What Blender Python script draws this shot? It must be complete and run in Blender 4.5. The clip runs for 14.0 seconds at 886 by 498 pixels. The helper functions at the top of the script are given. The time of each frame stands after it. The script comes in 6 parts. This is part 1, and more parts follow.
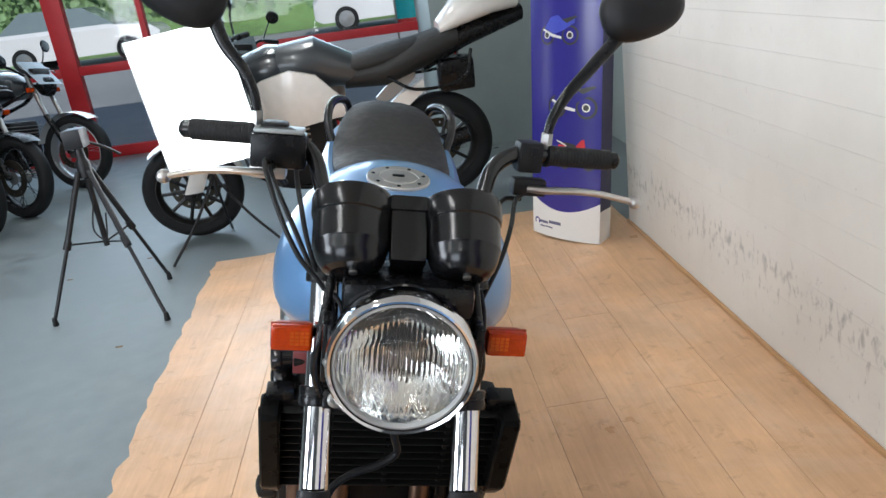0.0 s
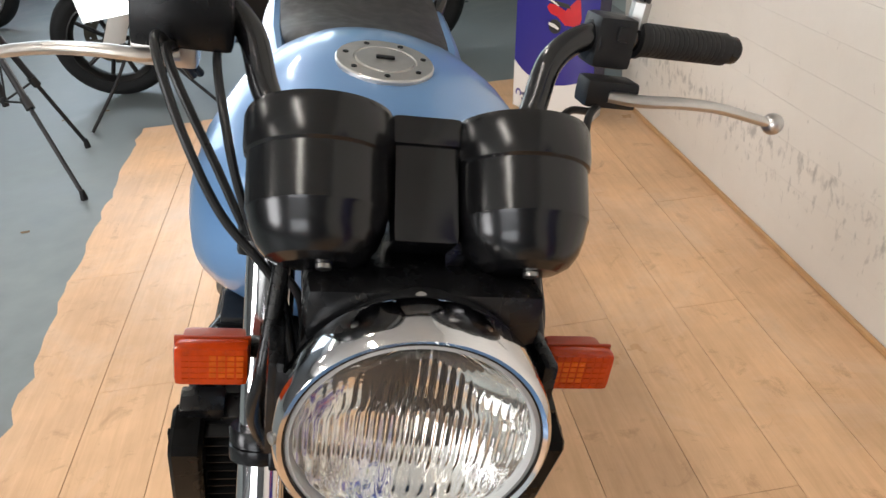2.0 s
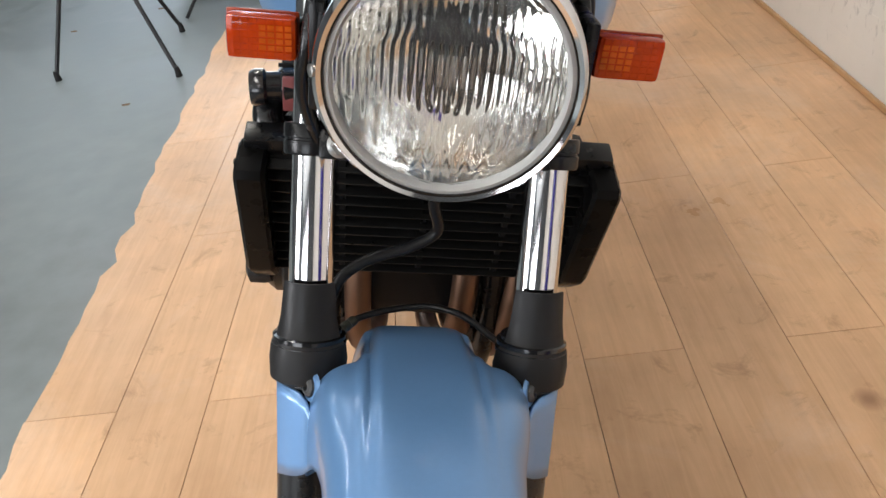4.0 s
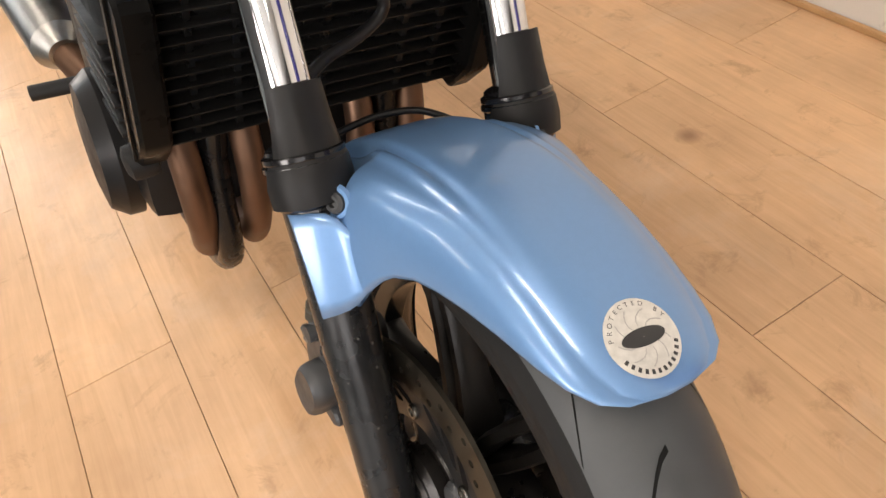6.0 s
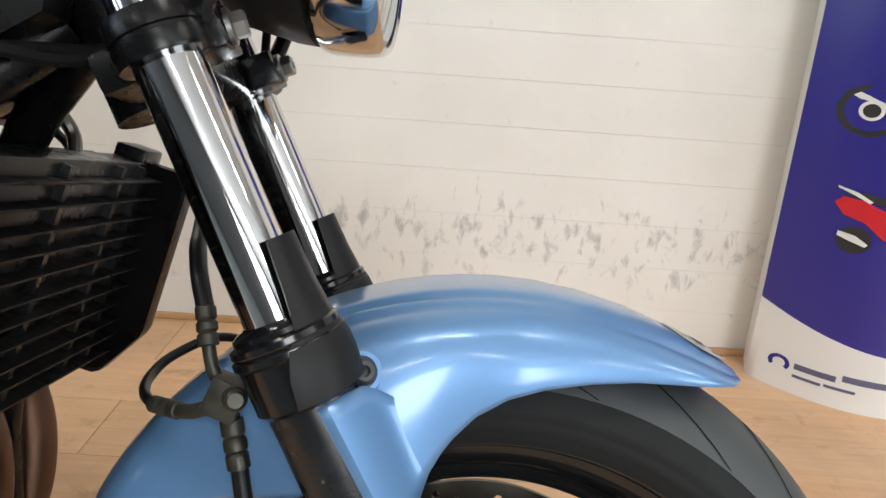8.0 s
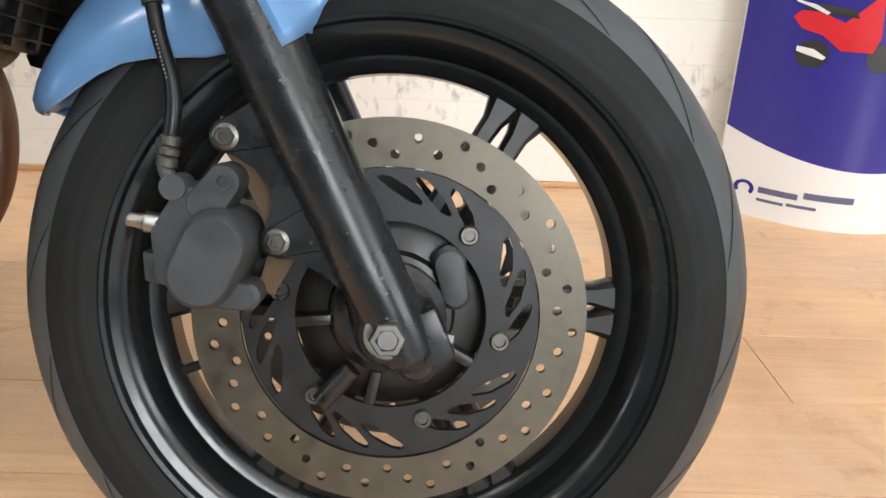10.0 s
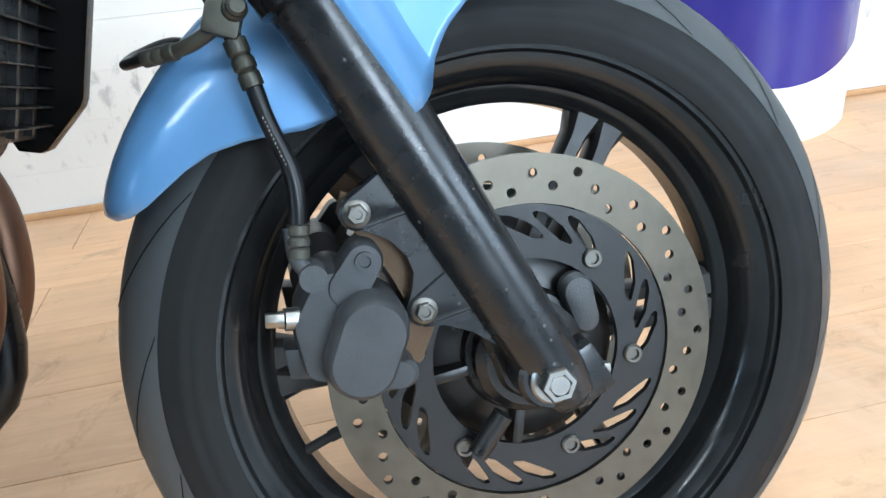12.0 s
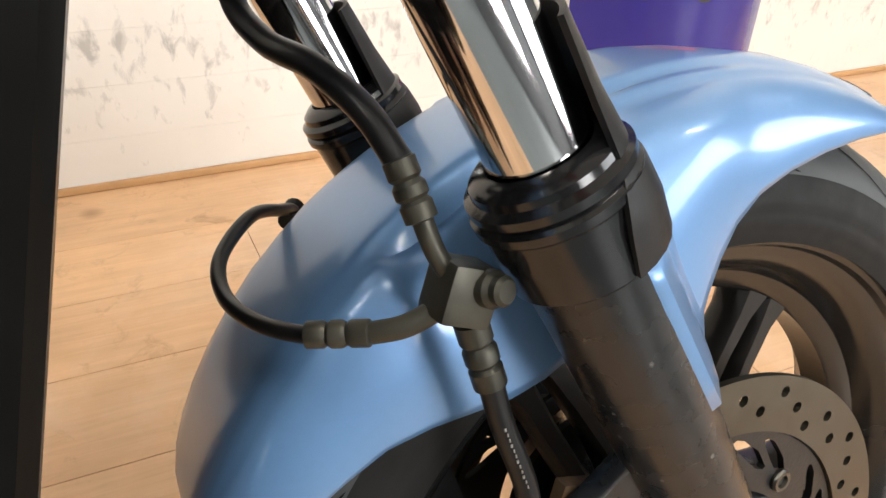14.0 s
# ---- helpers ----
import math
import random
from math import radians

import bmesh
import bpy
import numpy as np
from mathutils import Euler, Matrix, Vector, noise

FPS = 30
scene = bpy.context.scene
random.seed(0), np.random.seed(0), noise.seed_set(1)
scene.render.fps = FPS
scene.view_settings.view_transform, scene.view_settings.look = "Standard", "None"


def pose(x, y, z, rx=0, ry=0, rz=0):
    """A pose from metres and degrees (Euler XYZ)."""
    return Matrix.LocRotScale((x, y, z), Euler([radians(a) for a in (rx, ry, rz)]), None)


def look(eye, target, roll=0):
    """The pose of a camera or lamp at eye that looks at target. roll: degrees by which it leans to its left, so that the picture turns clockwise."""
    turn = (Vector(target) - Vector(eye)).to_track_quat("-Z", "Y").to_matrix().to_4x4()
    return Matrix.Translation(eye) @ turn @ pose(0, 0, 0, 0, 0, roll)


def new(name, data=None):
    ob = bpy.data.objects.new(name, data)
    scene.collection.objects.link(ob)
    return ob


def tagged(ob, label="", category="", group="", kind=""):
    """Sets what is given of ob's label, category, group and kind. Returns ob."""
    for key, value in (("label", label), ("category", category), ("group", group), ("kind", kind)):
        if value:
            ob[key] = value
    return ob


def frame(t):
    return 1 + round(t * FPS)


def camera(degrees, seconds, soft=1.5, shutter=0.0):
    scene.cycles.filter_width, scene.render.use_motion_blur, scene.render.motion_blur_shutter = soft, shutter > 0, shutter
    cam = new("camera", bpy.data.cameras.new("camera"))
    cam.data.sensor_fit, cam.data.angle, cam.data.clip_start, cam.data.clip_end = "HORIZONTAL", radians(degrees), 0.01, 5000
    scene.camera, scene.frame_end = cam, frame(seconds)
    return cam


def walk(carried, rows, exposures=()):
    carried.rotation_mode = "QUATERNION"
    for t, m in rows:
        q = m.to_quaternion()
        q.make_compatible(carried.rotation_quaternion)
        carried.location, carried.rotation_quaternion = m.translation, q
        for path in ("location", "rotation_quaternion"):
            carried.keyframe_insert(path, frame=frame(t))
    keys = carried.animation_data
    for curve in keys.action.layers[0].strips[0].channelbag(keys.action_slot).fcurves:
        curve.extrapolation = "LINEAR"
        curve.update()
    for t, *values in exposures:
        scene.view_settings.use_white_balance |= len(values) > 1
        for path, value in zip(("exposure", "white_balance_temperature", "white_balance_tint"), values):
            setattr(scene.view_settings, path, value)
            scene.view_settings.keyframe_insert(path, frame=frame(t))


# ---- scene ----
cam = camera(61.9, 14.0)

PATH = [
    (0, (0.224, -0.707, 1.296), (0.306, 1.171, 0.614), -7.7),
    (0.5, (0.26, -0.719, 1.291), (0.255, 1.145, 0.564), -9.5),
    (1, (0.23, -0.628, 1.277), (0.223, 1.165, 0.391), -8.0),
    (1.5, (0.184, -0.361, 1.243), (0.318, 1.364, 0.239), -5.0),
    (2, (0.186, -0.259, 1.227), (0.349, 1.442, 0.187), -4.9),
    (2.5, (0.207, -0.276, 1.198), (0.268, 1.411, 0.126), -7.1),
    (3, (0.207, -0.306, 1.162), (0.206, 1.366, 0.064), -8.8),
    (3.5, (0.196, -0.342, 1.117), (0.107, 1.309, -0.008), -9.7),
    (4, (0.198, -0.372, 1.066), (0.093, 1.239, -0.114), -9.1),
    (4.2, (0.2, -0.377, 1.041), (0.071, 1.233, -0.138), -9.3),
    (6.3, (-0.114, -0.319, 0.944), (0.674, 0.85, -0.475), -9.1),
    (6.5, (-0.138, -0.277, 0.933), (0.86, 0.773, -0.447), -5.7),
    (7, (-0.197, -0.086, 0.903), (1.209, 0.635, -0.323), 0.4),
    (7.5, (-0.25, 0.022, 0.88), (1.477, 0.418, -0.047), 3.1),
    (8, (-0.363, 0.055, 0.802), (1.535, 0.028, 0.172), 4.1),
    (8.5, (-0.421, 0.004, 0.71), (1.495, 0.045, 0.136), 3.2),
    (9, (-0.427, -0.027, 0.634), (1.474, 0.01, 0.012), 4.0),
    (9.2, (-0.443, -0.035, 0.619), (1.45, -0.008, -0.025), 3.7),
    (11.3, (-0.538, 0.01, 0.53), (1.26, -0.071, -0.342), -0.5),
    (11.5, (-0.532, 0.042, 0.553), (1.271, -0.046, -0.309), -1.6),
    (12, (-0.447, 0.138, 0.628), (1.324, -0.179, -0.247), -5.3),
    (12.5, (-0.292, 0.253, 0.667), (1.352, -0.324, -0.316), -2.0),
    (13, (-0.197, 0.325, 0.665), (1.42, -0.476, -0.197), 1.4),
    (13.5, (-0.175, 0.325, 0.676), (1.365, -0.577, -0.226), 3.6),
    (14, (-0.175, 0.281, 0.731), (1.347, -0.475, -0.324), 2.4),
]
EXPOSURE = ((0.0, -0.68, 5900, 7), (0.5, -0.6, 6100, 7), (1.5, -0.6, 6600, 9), (2.0, -0.62, 6550, 10), (3.0, -0.63, 6850, 11), (4.0, -0.68, 6400, 10), (4.2, -0.66, 6400, 10), (6.5, -0.58, 7300, 15), (7.0, -0.76, 6600, 9), (7.5, -0.8, 6550, 9), (8.0, -0.86, 6300, 7), (8.5, -0.7, 6300, 6), (9.2, -0.5, 6500, 9), (11.5, -0.2, 5500, 1), (12.0, -0.08, 5250, 0), (12.5, 0.0, 4900, -4), (13.0, -0.13, 6200, 3), (13.5, -0.16, 6500, 6), (14.0, -0.32, 6700, 9))
walk(cam, [(t, look(eye, target, roll)) for t, eye, target, roll in PATH], EXPOSURE)


# ---- light ----
world = bpy.data.worlds.new("world")
scene.world = world
world.use_nodes = True
_n = world.node_tree.nodes
_sky = _n.new("ShaderNodeTexSky")
_sky.sky_type, _sky.sun_disc = "NISHITA", False
_sky.sun_elevation, _sky.sun_rotation = radians(35), radians(156)
world.node_tree.links.new(_sky.outputs[0], _n["Background"].inputs[0])
_n["Background"].inputs[1].default_value = 0.15


def area(name, m, sx, sy, watts, colour=(1, 1, 1)):
    lamp = bpy.data.lights.new(name, "AREA")
    lamp.shape, lamp.size, lamp.size_y, lamp.energy, lamp.color = "RECTANGLE", sx, sy, watts, colour
    ob = new(name, lamp)
    ob.matrix_world = m
    return ob


# ceiling battens, daylight from the shop window and from the glazed side
for i in range(2):
    for j in range(4):
        area("batten_light", pose(-3.2 + 2.6 * i, -2.9 + 2.5 * j, 2.925), 0.12, 1.2, 30, (1, 0.95, 0.88))
area("front_daylight", pose(-2.9, -4.93, 1.75, 90, 0, 0), 3.2, 1.6, 170, (0.93, 0.96, 1))
area("window_daylight", pose(-2.4, 7.05, 1.9, -90, 0, 0), 5.0, 1.8, 150, (0.74, 0.88, 1))
area("side_daylight", pose(-4.93, -1.7, 1.75, 0, -90, 0), 1.6, 1.8, 210, (0.98, 0.98, 1))
sun = new("sun", bpy.data.lights.new("sun", "SUN"))
sun.data.energy, sun.data.angle, sun.data.color = 5.0, radians(0.5), (1, 0.96, 0.9)
sun.matrix_world = look((14, -20, 24), (0, 12, 0))


# ---- materials ----
def mat(name, colour, rough=0.5, metal=0.0, var=0.15, scale=30.0, bump=0.0, bscale=200.0, coat=0.0, spec=0.5):
    """A surface with two scales of variation in colour and gloss."""
    m = bpy.data.materials.new(name)
    m.use_nodes = True
    nt = m.node_tree
    n, l = nt.nodes, nt.links
    p = n["Principled BSDF"]
    p.inputs["Metallic"].default_value = metal
    p.inputs["Specular IOR Level"].default_value = spec
    p.inputs["Coat Weight"].default_value = coat
    p.inputs["Coat Roughness"].default_value = 0.07
    tc = n.new("ShaderNodeTexCoord")
    a = n.new("ShaderNodeTexNoise")
    a.inputs["Scale"].default_value, a.inputs["Detail"].default_value = scale, 6
    b = n.new("ShaderNodeTexNoise")
    b.inputs["Scale"].default_value, b.inputs["Detail"].default_value = scale / 7, 3
    l.new(tc.outputs["Object"], a.inputs["Vector"])
    l.new(tc.outputs["Object"], b.inputs["Vector"])
    mix = n.new("ShaderNodeMath")
    mix.operation = "ADD"
    l.new(a.outputs[0], mix.inputs[0])
    l.new(b.outputs[0], mix.inputs[1])
    ramp = n.new("ShaderNodeMapRange")
    ramp.inputs[1].default_value, ramp.inputs[2].default_value = 0.6, 1.4
    ramp.inputs[3].default_value, ramp.inputs[4].default_value = 1 - var, 1 + var
    l.new(mix.outputs[0], ramp.inputs[0])
    mul = n.new("ShaderNodeVectorMath")
    mul.operation = "SCALE"
    mul.inputs[0].default_value = colour
    l.new(ramp.outputs[0], mul.inputs["Scale"])
    l.new(mul.outputs[0], p.inputs["Base Color"])
    rr = n.new("ShaderNodeMapRange")
    rr.inputs[1].default_value, rr.inputs[2].default_value = 0.6, 1.4
    rr.inputs[3].default_value, rr.inputs[4].default_value = rough * (1 - 1.3 * var), min(rough * (1 + 1.6 * var), 1.0)
    l.new(mix.outputs[0], rr.inputs[0])
    l.new(rr.outputs[0], p.inputs["Roughness"])
    if bump > 0:
        c = n.new("ShaderNodeTexNoise")
        c.inputs["Scale"].default_value, c.inputs["Detail"].default_value = bscale, 4
        l.new(tc.outputs["Object"], c.inputs["Vector"])
        bp = n.new("ShaderNodeBump")
        bp.inputs["Strength"].default_value, bp.inputs["Distance"].default_value = bump, 0.002
        l.new(c.outputs[0], bp.inputs["Height"])
        l.new(bp.outputs[0], p.inputs["Normal"])
    return m


BLUE = mat("blue_paint", (0.14, 0.29, 0.54), 0.36, 0.35, 0.03, 1400, coat=0.75)
BLUE.node_tree.nodes["Principled BSDF"].inputs["Coat Roughness"].default_value = 0.1
CHROME = mat("chrome", (0.66, 0.655, 0.66), 0.08, 1.0, 0.12, 35)
BLACK = mat("black_paint", (0.005, 0.005, 0.0055), 0.26, 0.0, 0.2, 60, spec=0.3)
PLASTIC = mat("black_plastic", (0.009, 0.009, 0.0095), 0.45, 0.0, 0.25, 80, 0.05, 900, spec=0.28)
RUBBER = mat("rubber", (0.011, 0.011, 0.0115), 0.6, 0.0, 0.25, 60, 0.15, 500, spec=0.32)
LEGBLACK = mat("fork_leg_paint", (0.011, 0.0118, 0.013), 0.27, 0.0, 0.3, 60, 0.03, 700)
_lt = LEGBLACK.node_tree
_lv = _lt.nodes.new("ShaderNodeTexVoronoi")
_lv.inputs["Scale"].default_value = 60
_lr = _lt.nodes.new("ShaderNodeMapRange")
_lr.inputs[1].default_value, _lr.inputs[2].default_value, _lr.inputs[3].default_value, _lr.inputs[4].default_value = 0.05, 0.09, 0.7, 0.0
_lm = _lt.nodes.new("ShaderNodeMix")
_lm.data_type = "RGBA"
_lp = _lt.nodes["Principled BSDF"]
_lt.links.new(_lt.nodes["Texture Coordinate"].outputs["Object"], _lv.inputs["Vector"])
_lt.links.new(_lv.outputs["Distance"], _lr.inputs[0])
_lt.links.new(_lr.outputs[0], _lm.inputs[0])
_lt.links.new(_lp.inputs["Base Color"].links[0].from_socket, _lm.inputs[6])
_lm.inputs[7].default_value = (0.16, 0.15, 0.14, 1)
_lt.links.new(_lm.outputs[2], _lp.inputs["Base Color"])
STEEL = mat("steel", (0.33, 0.325, 0.31), 0.34, 1.0, 0.15, 120)
DISC = mat("disc_steel", (0.125, 0.112, 0.09), 0.42, 1.0, 0.22, 70)
ZINC = mat("dull_zinc", (0.15, 0.143, 0.128), 0.36, 1.0, 0.25, 150)
GREY = mat("caliper_paint", (0.06, 0.063, 0.066), 0.5, 0.3, 0.2, 90, 0.2, 600)
SEAT = mat("seat_vinyl", (0.013, 0.012, 0.0115), 0.55, 0.0, 0.2, 60, 0.25, 700)
AMBER = mat("amber_lens", (0.4, 0.035, 0.001), 0.14, 0.0, 0.3, 120, spec=0.35)
GLOWCELL = mat("amber_reflector_glow", (0.5, 0.075, 0.002), 0.2, 0.0, 0.3, 160, spec=0.35)
PIPE = mat("exhaust_steel", (0.13, 0.072, 0.045), 0.42, 0.8, 0.35, 25)
WOOD = mat("laminate_wood", (0.55, 0.32, 0.15), 0.4, 0.0, 0.15, 14)
RED = mat("red_frame_paint", (0.5, 0.02, 0.025), 0.45, 0.0, 0.1, 12)
NAVY = mat("banner_print", (0.035, 0.03, 0.25), 0.25, 0.0, 0.05, 5)
PAPER = mat("banner_white", (0.8, 0.79, 0.77), 0.3, 0.0, 0.03, 5)


def nodes(name):
    m = bpy.data.materials.new(name)
    m.use_nodes = True
    nt = m.node_tree

    def add(kind, **kw):
        n = nt.nodes.new("ShaderNode" + kind)
        for k, v in kw.items():
            n.inputs[k.replace("_", " ")].default_value = v
        return n
    return m, nt, nt.nodes["Principled BSDF"], add, nt.links.new


def wood():
    """Beech laminate: board tone by plank, fine grain, darker blotches and scuffs."""
    m, nt, p, add, link = nodes("laminate_plank")
    tc, oi = add("TexCoord"), add("ObjectInfo")
    geo = add("NewGeometry")
    mp = add("Mapping", Scale=(34.0, 2.2, 1.0))
    link(geo.outputs["Position"], mp.inputs["Vector"])
    shift = add("VectorMath")
    shift.operation = "ADD"
    sc = add("VectorMath")
    sc.operation = "SCALE"
    sc.inputs["Scale"].default_value = 37.0
    comb = add("CombineXYZ")
    for i in range(3):
        link(oi.outputs["Random"], comb.inputs[i])
    link(comb.outputs[0], sc.inputs[0])
    link(mp.outputs[0], shift.inputs[0])
    link(sc.outputs[0], shift.inputs[1])
    grain = add("TexNoise", Scale=1.6, Detail=8.0, Roughness=0.65, Distortion=0.8)
    link(shift.outputs[0], grain.inputs["Vector"])
    blot = add("TexNoise", Scale=3.2, Detail=5.0, Roughness=0.6)
    link(geo.outputs["Position"], blot.inputs["Vector"])
    scuff = add("TexNoise", Scale=11.0, Detail=6.0, Roughness=0.7, Distortion=0.6)
    link(geo.outputs["Position"], scuff.inputs["Vector"])
    r1 = add("ValToRGB")
    r1.color_ramp.elements[0].position, r1.color_ramp.elements[0].color = 0.3, (0.62, 0.37, 0.2, 1)
    r1.color_ramp.elements[1].position, r1.color_ramp.elements[1].color = 0.72, (0.74, 0.465, 0.262, 1)
    link(grain.outputs[0], r1.inputs[0])
    r2 = add("MapRange", From_Min=0.57, From_Max=0.74, To_Min=0.0, To_Max=0.6)
    link(scuff.outputs[0], r2.inputs[0])
    mix = add("Mix")
    mix.data_type = "RGBA"
    link(r2.outputs[0], mix.inputs[0])
    link(r1.outputs[0], mix.inputs[6])
    mix.inputs[7].default_value = (0.33, 0.17, 0.085, 1)
    dust = add("TexNoise", Scale=1.7, Detail=7.0, Roughness=0.72, Distortion=1.0)
    link(geo.outputs["Position"], dust.inputs["Vector"])
    r3 = add("MapRange", From_Min=0.5, From_Max=0.72, To_Min=0.0, To_Max=0.55)
    link(dust.outputs[0], r3.inputs[0])
    mix2 = add("Mix")
    mix2.data_type = "RGBA"
    link(r3.outputs[0], mix2.inputs[0])
    link(mix.outputs[2], mix2.inputs[6])
    mix2.inputs[7].default_value = (0.74, 0.55, 0.4, 1)
    knot = add("TexVoronoi", Scale=2.3, Randomness=1.0)
    link(geo.outputs["Position"], knot.inputs["Vector"])
    r4 = add("MapRange", From_Min=0.02, From_Max=0.07, To_Min=0.65, To_Max=0.0)
    link(knot.outputs["Distance"], r4.inputs[0])
    mix3 = add("Mix")
    mix3.data_type = "RGBA"
    link(r4.outputs[0], mix3.inputs[0])
    link(mix2.outputs[2], mix3.inputs[6])
    mix3.inputs[7].default_value = (0.22, 0.1, 0.045, 1)
    tone = add("MapRange", From_Min=0.0, From_Max=1.0, To_Min=0.95, To_Max=1.06)
    link(oi.outputs["Random"], tone.inputs[0])
    t2 = add("MapRange", From_Min=0.3, From_Max=0.7, To_Min=0.84, To_Max=1.13)
    link(blot.outputs[0], t2.inputs[0])
    mul = add("Math")
    mul.operation = "MULTIPLY"
    link(tone.outputs[0], mul.inputs[0])
    link(t2.outputs[0], mul.inputs[1])
    fin = add("VectorMath")
    fin.operation = "SCALE"
    link(mix3.outputs[2], fin.inputs[0])
    link(mul.outputs[0], fin.inputs["Scale"])
    link(fin.outputs[0], p.inputs["Base Color"])
    rr = add("MapRange", From_Min=0.3, From_Max=0.7, To_Min=0.27, To_Max=0.5)
    link(blot.outputs[0], rr.inputs[0])
    link(rr.outputs[0], p.inputs["Roughness"])
    bp = add("Bump", Strength=0.12, Distance=0.001)
    link(grain.outputs[0], bp.inputs["Height"])
    link(bp.outputs[0], p.inputs["Normal"])
    return m


def white_boards():
    """Old white paint with a ragged line of black tyre and handlebar scuffs."""
    m, nt, p, add, link = nodes("white_board_paint")
    geo = add("NewGeometry")
    sep = add("SeparateXYZ")
    link(geo.outputs["Position"], sep.inputs[0])
    n1 = add("TexNoise", Scale=2.2, Detail=6.0, Roughness=0.6)
    link(geo.outputs["Position"], n1.inputs["Vector"])
    base = add("ValToRGB")
    base.color_ramp.elements[0].position, base.color_ramp.elements[0].color = 0.3, (0.75, 0.715, 0.655, 1)
    base.color_ramp.elements[1].position, base.color_ramp.elements[1].color = 0.7, (0.83, 0.8, 0.745, 1)
    link(n1.outputs[0], base.inputs[0])
    mp = add("Mapping", Scale=(1.0, 9.0, 5.0))
    link(geo.outputs["Position"], mp.inputs["Vector"])
    n2 = add("TexNoise", Scale=3.7, Detail=4.0, Roughness=0.6, Distortion=0.4)
    link(mp.outputs[0], n2.inputs["Vector"])
    # scuffs keep to a band where wheels and bars have rubbed
    d = add("Math")
    d.operation = "SUBTRACT"
    link(sep.outputs[2], d.inputs[0])
    d.inputs[1].default_value = 0.295
    low = add("Math")
    low.operation = "MULTIPLY"
    low.inputs[1].default_value = -0.4
    link(d.outputs[0], low.inputs[0])
    ab = add("Math")
    ab.operation = "MAXIMUM"
    link(d.outputs[0], ab.inputs[0])
    link(low.outputs[0], ab.inputs[1])
    band = add("MapRange", From_Min=0.0, From_Max=0.105, To_Min=0.125, To_Max=-0.06)
    link(ab.outputs[0], band.inputs[0])
    s = add("Math")
    s.operation = "ADD"
    link(n2.outputs[0], s.inputs[0])
    link(band.outputs[0], s.inputs[1])
    cut = add("MapRange", From_Min=0.61, From_Max=0.78, To_Min=0.0, To_Max=0.5)
    link(s.outputs[0], cut.inputs[0])
    mix = add("Mix")
    mix.data_type = "RGBA"
    link(cut.outputs[0], mix.inputs[0])
    link(base.outputs[0], mix.inputs[6])
    mix.inputs[7].default_value = (0.19, 0.185, 0.175, 1)
    link(mix.outputs[2], p.inputs["Base Color"])
    p.inputs["Roughness"].default_value = 0.55
    n3 = add("TexNoise", Scale=40.0, Detail=4.0)
    link(geo.outputs["Position"], n3.inputs["Vector"])
    bp = add("Bump", Strength=0.25, Distance=0.004)
    link(n3.outputs[0], bp.inputs["Height"])
    link(bp.outputs[0], p.inputs["Normal"])
    return m


def emit(name, colour, k):
    m = bpy.data.materials.new(name)
    m.use_nodes = True
    p = m.node_tree.nodes["Principled BSDF"]
    p.inputs["Base Color"].default_value = (*colour, 1)
    p.inputs["Emission Color"].default_value = (*colour, 1)
    p.inputs["Emission Strength"].default_value = k
    return m


PLANK = wood()
WALLM = white_boards()
FLOORM = mat("worn_floor_paint", (0.175, 0.2, 0.205), 0.42, 0.0, 0.3, 9, 0.2, 40)
GREYW = mat("grey_green_paint", (0.3, 0.34, 0.33), 0.6, 0.0, 0.1, 5, 0.2, 40)
DIMW = mat("dark_grey_wall", (0.09, 0.095, 0.1), 0.6, 0.0, 0.15, 4, 0.2, 40)
CEILM = mat("ceiling_paint", (0.75, 0.75, 0.73), 0.8, 0.0, 0.05, 4)
TUBE = emit("tube_glow", (1, 0.97, 0.92), 6.0)
PANE = bpy.data.materials.new("window_glass")
PANE.use_nodes = True
g = PANE.node_tree.nodes["Principled BSDF"]
g.inputs["Transmission Weight"].default_value, g.inputs["Roughness"].default_value, g.inputs["IOR"].default_value = 1.0, 0.0, 1.3


# ---- mesh tools ----
def finish(bm, sharp=0.6):
    bmesh.ops.remove_doubles(bm, verts=bm.verts, dist=1e-6)
    bmesh.ops.recalc_face_normals(bm, faces=bm.faces)
    for f in bm.faces:
        f.smooth = True
    for e in bm.edges:
        if len(e.link_faces) == 2 and e.calc_face_angle(0) > sharp:
            e.smooth = False
    return bm


def part(name, bm, material, parent=None, label="", sharp=0.6):
    """Links a bmesh as one mesh object under a thing or a part."""
    finish(bm, sharp)
    me = bpy.data.meshes.new(name)
    bm.to_mesh(me)
    bm.free()
    me.materials.append(material)
    ob = new(name, me)
    ob.parent = parent
    if parent is not None and parent.name == "motorcycle":
        ob.matrix_basis = SET_BACK
    if label:
        tagged(ob, label)
    return ob


def thing(name, m, label, category, group="", kind=""):
    ob = new(name)
    ob.matrix_world = m
    return tagged(ob, label, category, group, kind)


